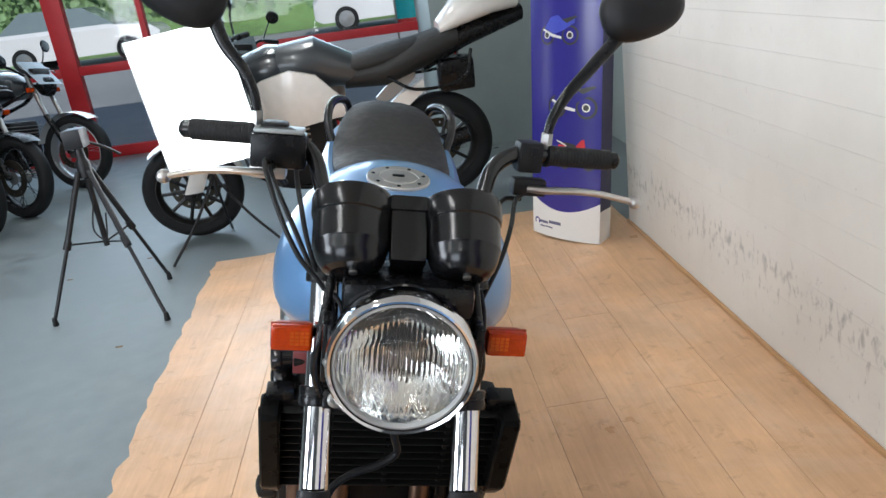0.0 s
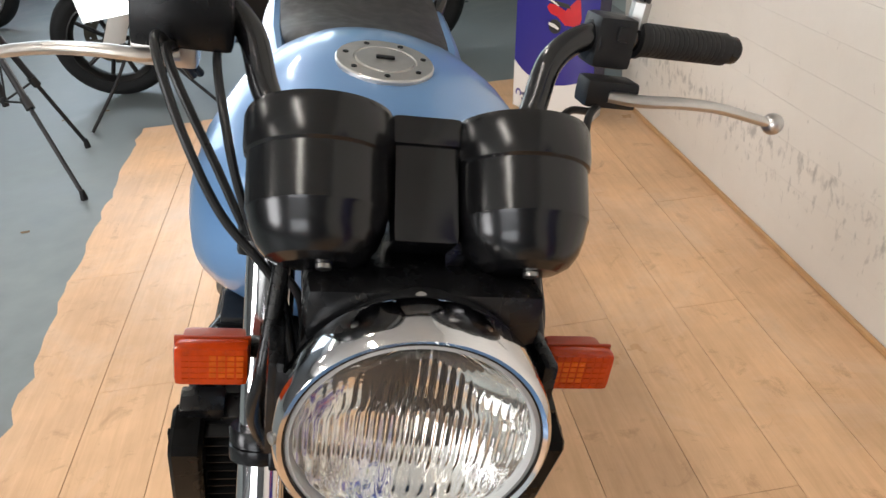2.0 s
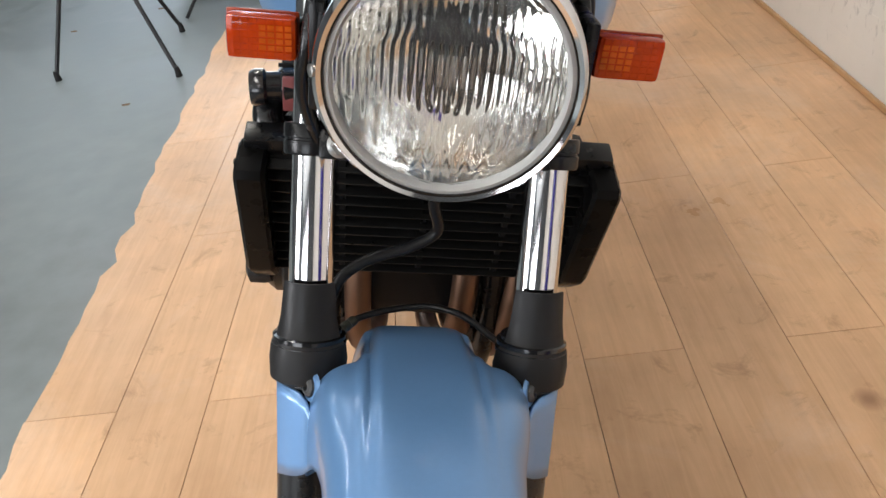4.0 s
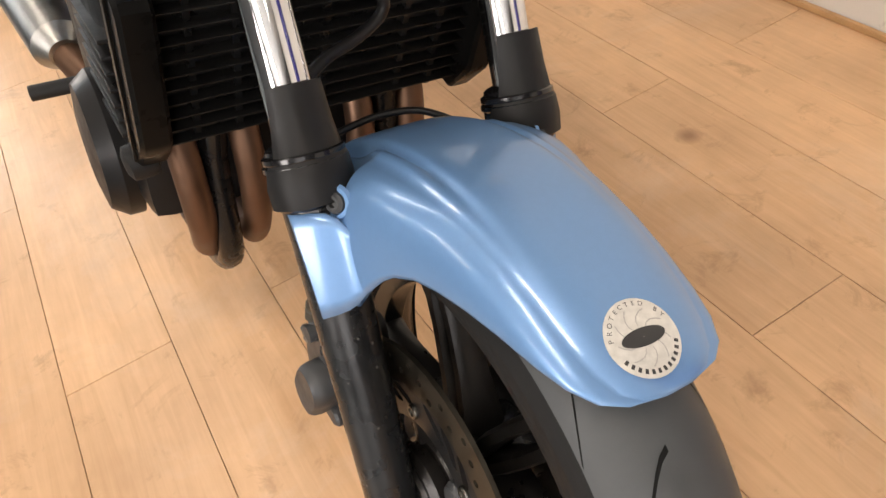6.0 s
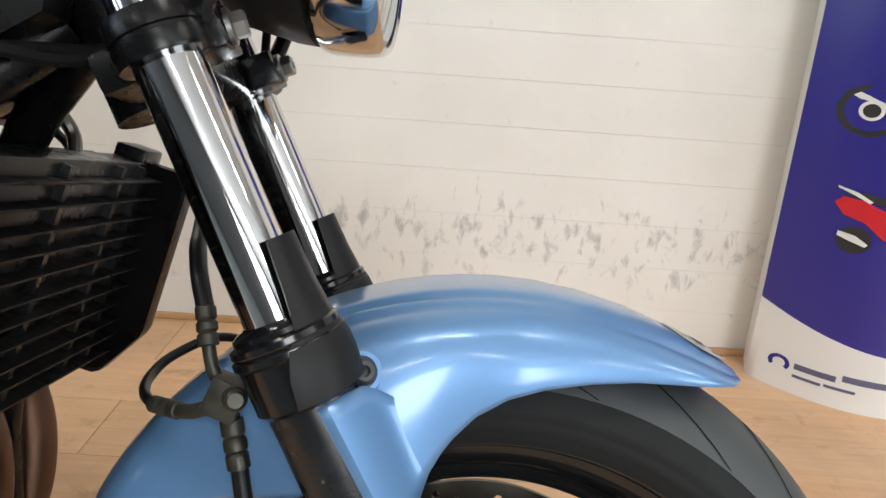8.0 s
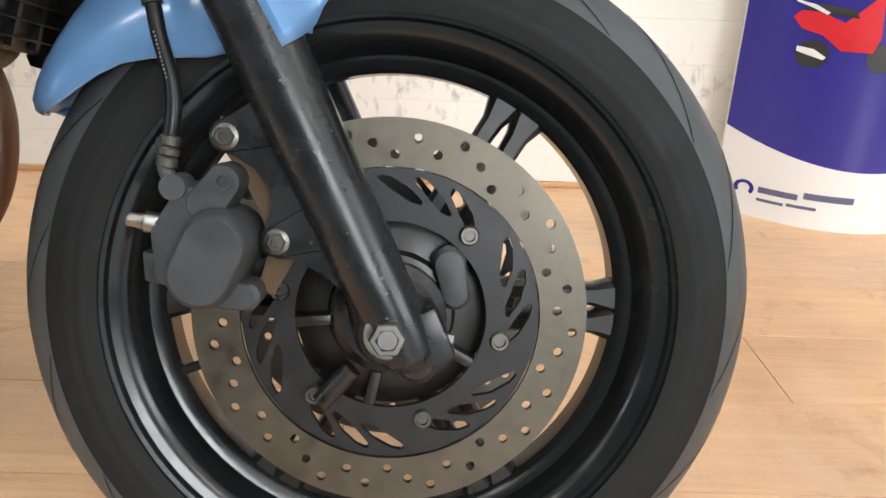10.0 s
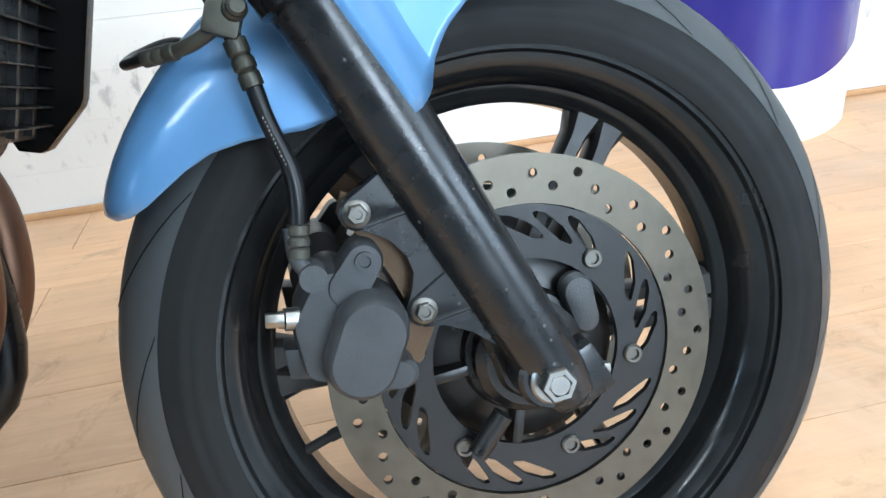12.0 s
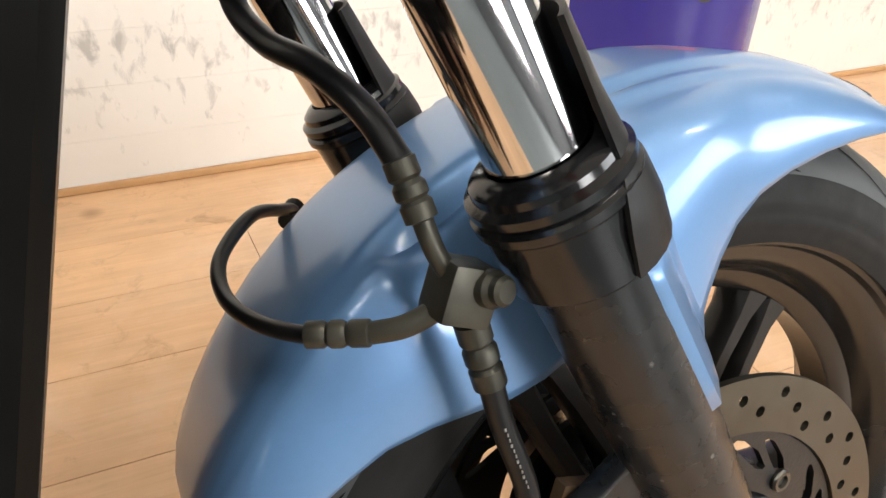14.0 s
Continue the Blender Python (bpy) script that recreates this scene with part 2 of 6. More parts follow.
def box(x0, x1, y0, y1, z0, z1, bevel=0.0, bm=None, m=None):
    bm = bm or bmesh.new()
    vs = [bm.verts.new((x, y, z)) for x in (x0, x1) for y in (y0, y1) for z in (z0, z1)]
    fs = [bm.faces.new([vs[i] for i in q]) for q in ((0, 1, 3, 2), (4, 6, 7, 5), (0, 4, 5, 1), (2, 3, 7, 6), (0, 2, 6, 4), (1, 5, 7, 3))]
    if bevel > 0:
        es = list({e for f in fs for e in f.edges})
        r = bmesh.ops.bevel(bm, geom=es, offset=bevel, segments=2, affect="EDGES", profile=0.6)
        vs = list({v for f in r["faces"] for v in f.verts} | {v for v in vs if v.is_valid})
    if m is not None:
        bmesh.ops.transform(bm, matrix=m, verts=[v for v in vs if v.is_valid])
    return bm


def rings(sections, bm=None, closed=True, caps=True):
    """A skin over rows of points of equal count."""
    bm = bm or bmesh.new()
    rows = [[bm.verts.new(p) for p in s] for s in sections]
    n = len(rows[0])
    for a, b in zip(rows, rows[1:]):
        for i in range(n if closed else n - 1):
            j = (i + 1) % n
            bm.faces.new((a[i], a[j], b[j], b[i]))
    if caps and closed:
        bm.faces.new(rows[0][::-1])
        bm.faces.new(rows[-1])
    return bm


def basis(a, b):
    """A matrix at a whose z axis points to b."""
    d = Vector(b) - Vector(a)
    return Matrix.Translation(a) @ d.to_track_quat("Z", "Y").to_matrix().to_4x4()


def lathe(profile, m=None, segs=32, bm=None, caps=True):
    """Turns (radius, height) pairs round z, then moves them by m."""
    m = m or Matrix()
    rows = []
    for r, h in profile:
        r = max(r, 1e-4)
        rows.append([m @ Vector((r * math.cos(6.283185 * i / segs), r * math.sin(6.283185 * i / segs), h)) for i in range(segs)])
    return rings(rows, bm, True, caps)


def rod(a, b, r, segs=16, bm=None, r2=None):
    d = (Vector(b) - Vector(a)).length
    return lathe(((r, 0), (r if r2 is None else r2, d)), basis(a, b), segs, bm)


def spline(pts, n=8):
    """Catmull-Rom through the points."""
    p = [Vector(q) for q in pts]
    p = [2 * p[0] - p[1]] + p + [2 * p[-1] - p[-2]]
    out = []
    for i in range(1, len(p) - 2):
        for k in range(n):
            t = k / n
            out.append(0.5 * (2 * p[i] + (p[i + 1] - p[i - 1]) * t + (2 * p[i - 1] - 5 * p[i] + 4 * p[i + 1] - p[i + 2]) * t * t
                              + (3 * p[i] - p[i - 1] - 3 * p[i + 1] + p[i + 2]) * t ** 3))
    out.append(p[-2])
    return out


def tube(pts, r, segs=12, n=8, bm=None, smooth=True):
    """A round tube along a curve; r: one radius or one for each end."""
    c = spline(pts, n) if smooth else [Vector(q) for q in pts]
    r0, r1 = r if isinstance(r, tuple) else (r, r)
    up = Vector((0.31, 0.17, 0.93)).normalized()
    rows = []
    for i, q in enumerate(c):
        d = (c[min(i + 1, len(c) - 1)] - c[max(i - 1, 0)]).normalized()
        s = d.cross(up)
        s = s.normalized() if s.length > 1e-3 else Vector((1, 0, 0))
        u = s.cross(d).normalized()
        up = u
        rr = r0 + (r1 - r0) * i / (len(c) - 1)
        rows.append([q + rr * (s * math.cos(6.283185 * k / segs) + u * math.sin(6.283185 * k / segs)) for k in range(segs)])
    return rings(rows, bm)


def hexbolt(p, d, r, h, bm=None, washer=1.35):
    """A flanged hexagon head at p that points along d."""
    m = basis(p, Vector(p) + Vector(d))
    bm = lathe(((r * washer, 0), (r * washer, h * 0.25), (r * 1.1, h * 0.35)), m, 20, bm)
    return lathe(((r, h * 0.3), (r, h * 0.9), (r * 0.86, h), (r * 0.5, h), (r * 0.45, h * 0.8)), m, 6, bm)


AX = Matrix.Rotation(radians(90), 4, "Y")  # turns a lathe's z to +x

# ---- the motorcycle ----
# built upright round its front wheel, then leaned on its side stand by M_BIKE
M_BIKE = Matrix.Translation((0, 0, 0.002)) @ Matrix.Rotation(radians(1.7), 4, "Z") @ Matrix.Rotation(radians(13), 4, "Y") \
    @ Matrix.Translation((0, 0, 0.298)) @ Matrix.Rotation(radians(-3.1), 4, "X") @ Matrix.Translation((0, 0, -0.298))
# how a group of parts sits against the wheel and fork: the front end is steered a touch out of the line of the body
SET_BACK = Matrix()
bike = thing("motorcycle", M_BIKE, "light metallic blue naked motorcycle leaning on its side stand", "motorcycle")
HUB = Vector((0, 0, 0.298))
ACROSS = Matrix.Translation(HUB) @ AX


def polar(r, a, x, c=HUB):
    """A point at radius r and angle a (degrees, 0 ahead, 90 up) beside the wheel."""
    return Vector((x, c.y - r * math.cos(radians(a)), c.z + r * math.sin(radians(a))))


def plate(outer, holes, depth, place):
    """A flat sheet with holes; outlines are (u, v) lists, place turns (u, v, h) into a point."""
    bm = bmesh.new()
    edges = []
    for loop in [outer] + holes:
        vs = [bm.verts.new((u, v, 0)) for u, v in loop]
        edges += [bm.edges.new((vs[i], vs[(i + 1) % len(vs)])) for i in range(len(vs))]
    bmesh.ops.triangle_fill(bm, use_beauty=True, use_dissolve=False, edges=edges)
    r = bmesh.ops.extrude_face_region(bm, geom=list(bm.faces))
    for v in r["geom"]:
        if isinstance(v, bmesh.types.BMVert):
            v.co.z += depth
    for v in bm.verts:
        v.co = place(*v.co)
    return bm


def ring(r, n, cu=0.0, cv=0.0, a0=0.0):
    return [(cu + r * math.cos(a0 + 6.283185 * i / n), cv + r * math.sin(a0 + 6.283185 * i / n)) for i in range(n)]


def side(x, s=-1, c=HUB):
    """Places (u ahead, v up, h) on a plane beside the wheel, h pointing outwards on side s."""
    return lambda u, v, h: Vector((x + s * h, c.y - u, c.z + v))


def hull(discs, n=40):
    """The outline round a few circles (u, v, r)."""
    out = []
    for i in range(n):
        a = 6.283185 * i / n
        d = (math.cos(a), math.sin(a))
        c = max(discs, key=lambda q: q[0] * d[0] + q[1] * d[1] + q[2])
        out.append((c[0] + c[2] * d[0], c[1] + c[2] * d[1]))
    return out


def slab(outline, levels, place):
    """Stacks an outline at (height, scale) levels round its middle."""
    cu = sum(p[0] for p in outline) / len(outline)
    cv = sum(p[1] for p in outline) / len(outline)
    return rings([[place(cu + (u - cu) * k, cv + (v - cv) * k, h) for u, v in outline] for h, k in levels])


# front wheel
wheel = part("front_wheel", lathe(((0.02, -0.075), (0.034, -0.075), (0.045, -0.05), (0.038, -0.02), (0.038, 0.02), (0.045, 0.05), (0.034, 0.075), (0.02, 0.075)), ACROSS, 32), LEGBLACK, bike, "satin black cast wheel")
half = ((0.2335, 0.049), (0.2355, 0.052), (0.233, 0.0545), (0.229, 0.0538), (0.228, 0.0508), (0.2245, 0.0497), (0.2222, 0.0455), (0.217, 0.0435), (0.210, 0.040), (0.204, 0.030), (0.1995, 0.020), (0.190, 0.0165), (0.186, 0.012))
prof = [(r, -x) for r, x in half] + [(0.186, 0.0)] + [(r, x) for r, x in half[::-1]] + [(0.214, 0.04), (0.206, 0.02), (0.204, 0.0), (0.206, -0.02), (0.214, -0.04), (0.2335, -0.049)]
part("rim", lathe(prof, ACROSS, 96, caps=False), mat("rim_paint", (0.011, 0.0115, 0.012), 0.19, 0.0, 0.35, 40, 0.03, 300), wheel)
hubm = mat("hub_paint", (0.0095, 0.0083, 0.0075), 0.36, 0.0, 0.35, 60, 0.06, 400)
for k in range(6):
    a = 55 + 60 * k
    for s in (-1, 1):
        bm = bmesh.new()
        rows = []
        for r, w, d, off in ((0.03, 0.010, 0.024, 3.0), (0.06, 0.0085, 0.020, 5.0), (0.10, 0.0075, 0.016, 5.6), (0.14, 0.0075, 0.0135, 5.2), (0.17, 0.009, 0.013, 4.8), (0.19, 0.016, 0.014, 4.6)):
            c = polar(r, a + s * math.degrees(math.asin(min(0.0025 * off / r, 0.9))), 0)
            t = Vector((0, math.sin(radians(a)), math.cos(radians(a))))
            rows.append([c + t * u * w + Vector((v * d, 0, 0)) for u, v in ((-1, -0.6), (-0.6, -1), (0.6, -1), (1, -0.6), (1, 0.6), (0.6, 1), (-0.6, 1), (-1, 0.6))])
        part("spoke", rings(rows, bm), hubm, wheel)
bm = rod((-0.01, 0.192, 0.239), (-0.013, 0.157, 0.2505), 0.0042, 14)
rod((-0.013, 0.159, 0.25), (-0.014, 0.149, 0.253), 0.0052, 14, bm)
part("valve_stem", bm, RUBBER, wheel, "black rubber valve stem with a cap")
# tyre with a round crown and swept grooves
tp = []
for i in range(65):
    p = -1.9 + 3.8 * i / 64
    rib = 0.0007 if 1.42 < abs(p) < 1.5 or 1.66 < abs(p) < 1.7 else 0.0
    tp.append((0.245 + (0.055 + rib) * math.cos(p), (0.0585 + rib) * math.sin(p)))
tp = [(0.2345, -0.049)] + tp + [(0.2345, 0.049), (0.226, 0.04), (0.226, -0.04), (0.2345, -0.049)]
TYRE = mat("tyre_rubber", (0.012, 0.0123, 0.0127), 0.62, 0.0, 0.25, 45, 0.04, 700, spec=0.22)
tyre = part("tyre", lathe(tp, ACROSS, 128, caps=False), TYRE, wheel, sharp=1.0)
TREAD = mat("dusty_tread", (0.052, 0.057, 0.06), 0.5, 0.0, 0.3, 30, 0.05, 700)
part("tread", lathe([(0.245 + 0.0554 * math.cos(p), 0.0589 * math.sin(p)) for p in [-1.18 + 2.36 * i / 20 for i in range(21)]], ACROSS, 128, caps=False), TREAD, tyre, "dusty grey worn tread", 1.0)
GROOVE = mat("groove_rubber", (0.005, 0.005, 0.005), 0.8, spec=0.2)


def on_tyre(a, p, lift=0.0):
    return polar(0.245 + (0.055 + lift) * math.cos(p), a, (0.0585 + lift) * math.sin(p))


def groove(a, s, bend=1.0):
    """A curved sipe that runs from the crown to the shoulder."""
    rows = []
    for i in range(9):
        t = i / 8
        p = s * (0.2 + 0.95 * t)
        aa = a - bend * 21 * t ** 1.5
        w = 0.95 * (1 - 0.4 * t)
        rows.append([on_tyre(aa - w * 0.5, p, 0.0009), on_tyre(aa - w * 0.2, p, 0.0008), on_tyre(aa + w * 0.2, p, 0.0008), on_tyre(aa + w * 0.5, p, 0.0009)])
    return rings(rows, None, False)


for k in range(16):
    part("tread_groove", groove(22.5 * k + 4, -1), GROOVE, tyre)
    part("tread_groove", groove(22.5 * k + 15, 1), GROOVE, tyre)
# brake discs on both sides
dr = (0.1236, 0.1368, 0.128, 0.1408, 0.1327)
dholes = [ring(0.0037, 12, dr[i % 5] * math.cos(radians(14.4 - 7.2 * i)), dr[i % 5] * math.sin(radians(14.4 - 7.2 * i))) for i in range(50)]
choles = []
for k in range(24):
    a = 38 + 15 * k
    if k % 4 == 0:
        continue
    q = []
    for r, d in ((0.0885, -10.0), (0.091, -10.5), (0.1, -3.5), (0.1075, 5.0), (0.109, 9.0), (0.1075, 10.5), (0.104, 9.5), (0.096, 3.5), (0.0885, -5.0)):
        q.append((r * math.cos(radians(a + d)), r * math.sin(radians(a + d))))
    choles.append(q)
outer = []
for i in range(120):
    a = 6.283185 * i / 120
    outer.append((0.1138 * math.cos(a), 0.1138 * math.sin(a)))
for s in (-1, 1):
    disc = part("brake_disc", plate(ring(0.151, 120), [ring(0.1148, 96)] + dholes, 0.0045, side(s * 0.0645, s)), DISC, wheel, "drilled steel brake disc", 0.5)
    car = part("carrier", plate(outer, [ring(0.0735, 60)] + choles, 0.005, side(s * 0.0615, s)), mat("carrier_paint", (0.009, 0.009, 0.0095), 0.38, 0.0, 0.3, 60, 0.1, 500), disc, "black disc carrier", 0.5)
    for k in range(6):
        a = 44.5 + 60 * k
        part("disc_bolt", lathe(((0.0078, 0), (0.0078, 0.0025), (0.0066, 0.004), (0.0045, 0.004), (0.004, 0.0015)), basis(polar(0.0865, a, s * 0.066), polar(0.0865, a, s * 0.08)), 18), ZINC, disc)
    part("hub_cover", lathe(((0.078, 0.0), (0.076, 0.008), (0.066, 0.012), (0.05, 0.014), (0.047, 0.02), (0.034, 0.022), (0.03, 0.014)), Matrix.Translation((s * 0.04, 0, 0.298)) @ (AX if s > 0 else Matrix.Rotation(radians(-90), 4, "Y")), 40), hubm, wheel)
# cast ribs of the hub and the speed sensor behind the leg
for k in range(5):
    a = 20 + 72 * k
    bm = box(-0.0045, 0.0045, -0.014, 0.014, 0.046, 0.078, 0.003, None, Matrix.Translation((-0.052, 0, 0.298)) @ Matrix.Rotation(radians(-a), 4, "X") @ Matrix.Rotation(radians(90), 4, "Z"))
    part("hub_rib", bm, hubm, wheel)
sensor = part("speed_sensor", slab(hull([(0.0, 0.298, 0.03), (0.02, 0.262, 0.014), (-0.022, 0.325, 0.013)]), ((0.0, 1.0), (0.012, 1.0), (0.016, 0.9), (0.0165, 0.0)), lambda u, v, h: Vector((-0.068 - h, -u, v))), hubm, wheel, "dirty black speed sensor housing")
part("sensor_boss", rod((-0.08, 0.03, 0.262), (-0.08, 0.055, 0.236), 0.008, 14), hubm, sensor)
part("sensor_tab", slab(hull([(0.05, 0.312, 0.011), (0.046, 0.338, 0.013)]), ((0.0, 1.0), (0.006, 1.0), (0.011, 0.85), (0.013, 0.5), (0.0132, 0.0)), lambda u, v, h: Vector((-0.06 - h, -u, v))), GREY, sensor, "grey sensor lug")
part("speed_drive", lathe(((0.043, 0), (0.043, 0.012), (0.036, 0.018), (0.02, 0.018)), basis((-0.062, 0, 0.298), (-0.1, 0, 0.298)), 28), hubm, wheel)

# fork
RAKE = radians(22.0)
AXIS = Vector((0, math.sin(RAKE), math.cos(RAKE)))
FWD = Vector((0, -math.cos(RAKE), math.sin(RAKE)))


def fork(x, h, f=0.0):
    """A point h up the fork leg from the axle, f in front of its line."""
    return Vector((x, -0.006, 0.298)) + AXIS * h + FWD * f


GLOSS = mat("fork_seal_black", (0.008, 0.008, 0.009), 0.16, 0.0, 0.2, 80)
for s in (-1, 1):
    x = s * 0.105
    fm = basis(fork(x, 0), fork(x, 1))
    leg = part("fork_leg", lathe(((0.012, -0.03), (0.02, -0.022), (0.0235, 0.0), (0.024, 0.05), (0.0255, 0.15), (0.0262, 0.2), (0.0272, 0.27), (0.0282, 0.302), (0.0282, 0.307)), fm, 40), LEGBLACK, bike, "satin black fork leg")
    part("seal_cap", lathe(((0.0295, 0.296), (0.0325, 0.299), (0.0325, 0.326), (0.0345, 0.328), (0.0345, 0.3315), (0.0325, 0.333), (0.0335, 0.335), (0.0335, 0.3385), (0.030, 0.3405), (0.0295, 0.3435), (0.026, 0.346), (0.0215, 0.3475), (0.0215, 0.34)), fm, 48), GLOSS, leg, "glossy black fork seal cover", 0.45)
    rows = []
    for h, rr, half in ((0.299, 0.0348, 92), (0.316, 0.0362, 88), (0.330, 0.035, 80), (0.340, 0.0312, 66), (0.36, 0.029, 60), (0.391, 0.0278, 54)):
        inner = [fork(x, h) + (FWD * math.cos(radians(b)) + Vector((math.sin(radians(b)), 0, 0))) * (rr - 0.0025) for b in [half - 2 * half * i / 14 for i in range(15)]]
        rows.append([fork(x, h) + (FWD * math.cos(radians(b)) + Vector((math.sin(radians(b)), 0, 0))) * rr for b in [-half + 2 * half * i / 14 for i in range(15)]] + inner)
    part("fork_guard", rings(rows), PLASTIC, leg, "matt black plastic stanchion guard")
    part("fork_tube", lathe(((0.0203, 0.335), (0.0203, 0.72), (0.0165, 0.725)), fm, 48), CHROME, bike, "chrome fork tube")
    # foot of the leg round the axle, and the caliper lugs
    bm = lathe(((0.012, 0), (0.022, 0.002), (0.024, 0.008), (0.024, 0.034), (0.021, 0.038), (0.012, 0.038)), basis((s * 0.082, 0, 0.298), (s * 0.12, 0, 0.298)), 28)
    part("pinch_block", box(-0.013, 0.013, -0.034, 0.0, -0.028, 0.012, 0.004, None, Matrix.Translation((s * 0.104, -0.006, 0.292)) @ Matrix.Rotation(-RAKE, 4, "X")), LEGBLACK, leg)
    part("axle_foot", bm, LEGBLACK, leg)
    # cast web between the leg and the two lugs, arched round the pads
    web = ((0.062, 0.478), (0.083, 0.462), (0.1, 0.451), (0.113, 0.448), (0.1175, 0.438), (0.111, 0.428), (0.1, 0.424), (0.088, 0.415), (0.08, 0.403), (0.0775, 0.391), (0.081, 0.379), (0.087, 0.368), (0.0865, 0.358), (0.0775, 0.352), (0.064, 0.35), (0.046, 0.34), (0.03, 0.325), (0.014, 0.31), (0.0, 0.312), (0.02, 0.36), (0.04, 0.42))
    part("leg_web", plate([(-y, z) for y, z in web], [], 0.009, lambda u, v, h: Vector((s * (0.095 + h), -u, v))), LEGBLACK, leg)
    for q in ((0.106, 0.438), (0.076, 0.364)):
        c = fork(x, (Vector((0, q[0] + 0.006, q[1] - 0.298))).dot(AXIS) - 0.004)
        part("caliper_lug", slab(hull([(-c.y, c.z, 0.021), (-q[0], q[1], 0.0115)]), ((0.022, 1.0), (0.034, 1.0), (0.036, 0.93)), lambda u, v, h: Vector((s * (0.07 + h), -u, v))), LEGBLACK, leg)
    if s < 0:
        part("axle_nut", lathe(((0.0132, 0), (0.0132, 0.0075), (0.0118, 0.0095), (0.0085, 0.0095), (0.008, 0.003)), basis((-0.1245, 0, 0.298), (-0.14, 0, 0.298)), 6), STEEL, leg, "zinc plated axle nut")
        part("axle_washer", lathe(((0.008, 0), (0.0172, 0), (0.0172, 0.0035), (0.0155, 0.0052), (0.008, 0.0052)), basis((-0.1195, 0, 0.298), (-0.14, 0, 0.298)), 32), STEEL, leg)
        part("axle_end", lathe(((0.0078, 0), (0.0078, 0.0105), (0.0065, 0.012), (0.003, 0.012)), basis((-0.1225, 0, 0.298), (-0.14, 0, 0.298)), 24), STEEL, leg)
        part("pinch_bolt", hexbolt((-0.108, -0.038, 0.29), (0, -1, -0.2), 0.0055, 0.008), STEEL, leg)
    for q in ((0.106, 0.438), (0.076, 0.364)):
        part("caliper_bolt", hexbolt((s * 0.104, q[0], q[1]), (s, 0, 0), 0.0068, 0.008), ZINC, leg, "dull zinc bolt")

# calipers
PAD = mat("rusty_bracket", (0.13, 0.085, 0.05), 0.6, 0.5, 0.4, 80, 0.2, 400)
CLEAN = mat("cast_caliper", (0.055, 0.057, 0.06), 0.45, 0.35, 0.3, 70, 0.07, 700)


for s in (-1, 1):
    P = lambda u, v, h, s=s: Vector((s * (0.07 + h), -u, v))
    cal = part("brake_caliper", slab(hull([(-0.113, 0.366, 0.024), (-0.125, 0.345, 0.0235)]), ((0.004, 1.0), (0.052, 1.0), (0.060, 0.94), (0.0635, 0.84), (0.064, 0.0)), P), CLEAN, bike, "grey cast brake caliper")
    bm = slab(hull([(-0.132, 0.392, 0.016), (-0.148, 0.372, 0.015), (-0.15, 0.345, 0.012), (-0.115, 0.33, 0.012)]), ((-0.03, 0.95), (0.03, 1.0), (0.04, 0.93), (0.042, 0.0)), P)
    part("bridge", bm, CLEAN, cal)
    bm = slab(hull([(-0.108, 0.408, 0.0125), (-0.122, 0.392, 0.014)]), ((0.012, 1.0), (0.038, 1.0), (0.042, 0.9), (0.0425, 0.0)), P)
    lathe(((0.0065, 0), (0.0065, 0.003), (0.004, 0.003), (0.0035, 0.0005)), basis(P(-0.108, 0.408, 0.042), P(-0.108, 0.408, 0.06)), 16, bm)
    part("pin_boss", bm, CLEAN, cal)
    bm = slab(hull([(-0.099, 0.327, 0.0105), (-0.122, 0.332, 0.012)]), ((0.018, 1.0), (0.042, 1.0), (0.045, 0.85), (0.0455, 0.0)), P)
    part("lower_boss", bm, CLEAN, cal)
    bm = slab([(-0.094, 0.445), (-0.112, 0.452), (-0.118, 0.438), (-0.1, 0.41), (-0.09, 0.385), (-0.083, 0.36), (-0.094, 0.33), (-0.084, 0.322), (-0.066, 0.35), (-0.066, 0.37), (-0.074, 0.4), (-0.085, 0.43)], ((0.012, 1.0), (0.02, 1.0)), P)
    part("bracket", bm, PAD, cal, "rusty brown caliper bracket")
    bm = rod(P(-0.142, 0.376, 0.03), P(-0.166, 0.381, 0.034), 0.0075, 14)
    hexbolt(P(-0.166, 0.381, 0.034), (0, 1, 0.2), 0.0052, 0.012, bm, 1.1)
    part("bleed_nipple", bm, STEEL, cal)
    bm = box(-0.172, -0.14, 0.33, 0.352, 0.0, 0.03, 0.003)
    for v in bm.verts:
        v.co = P(v.co.x, v.co.y - 0.25 * (v.co.x + 0.14), v.co.z)
    part("pad_spring", bm, CLEAN, cal)
    part("banjo", rod(P(-0.142, 0.405, 0.02), P(-0.142, 0.405, 0.045), 0.009, 14), GREY, cal)
    part("pipe_neck", tube([P(-0.142, 0.405, 0.036), P(-0.149, 0.418, 0.034), P(-0.148, 0.438, 0.032)], 0.0055), GREY, cal)

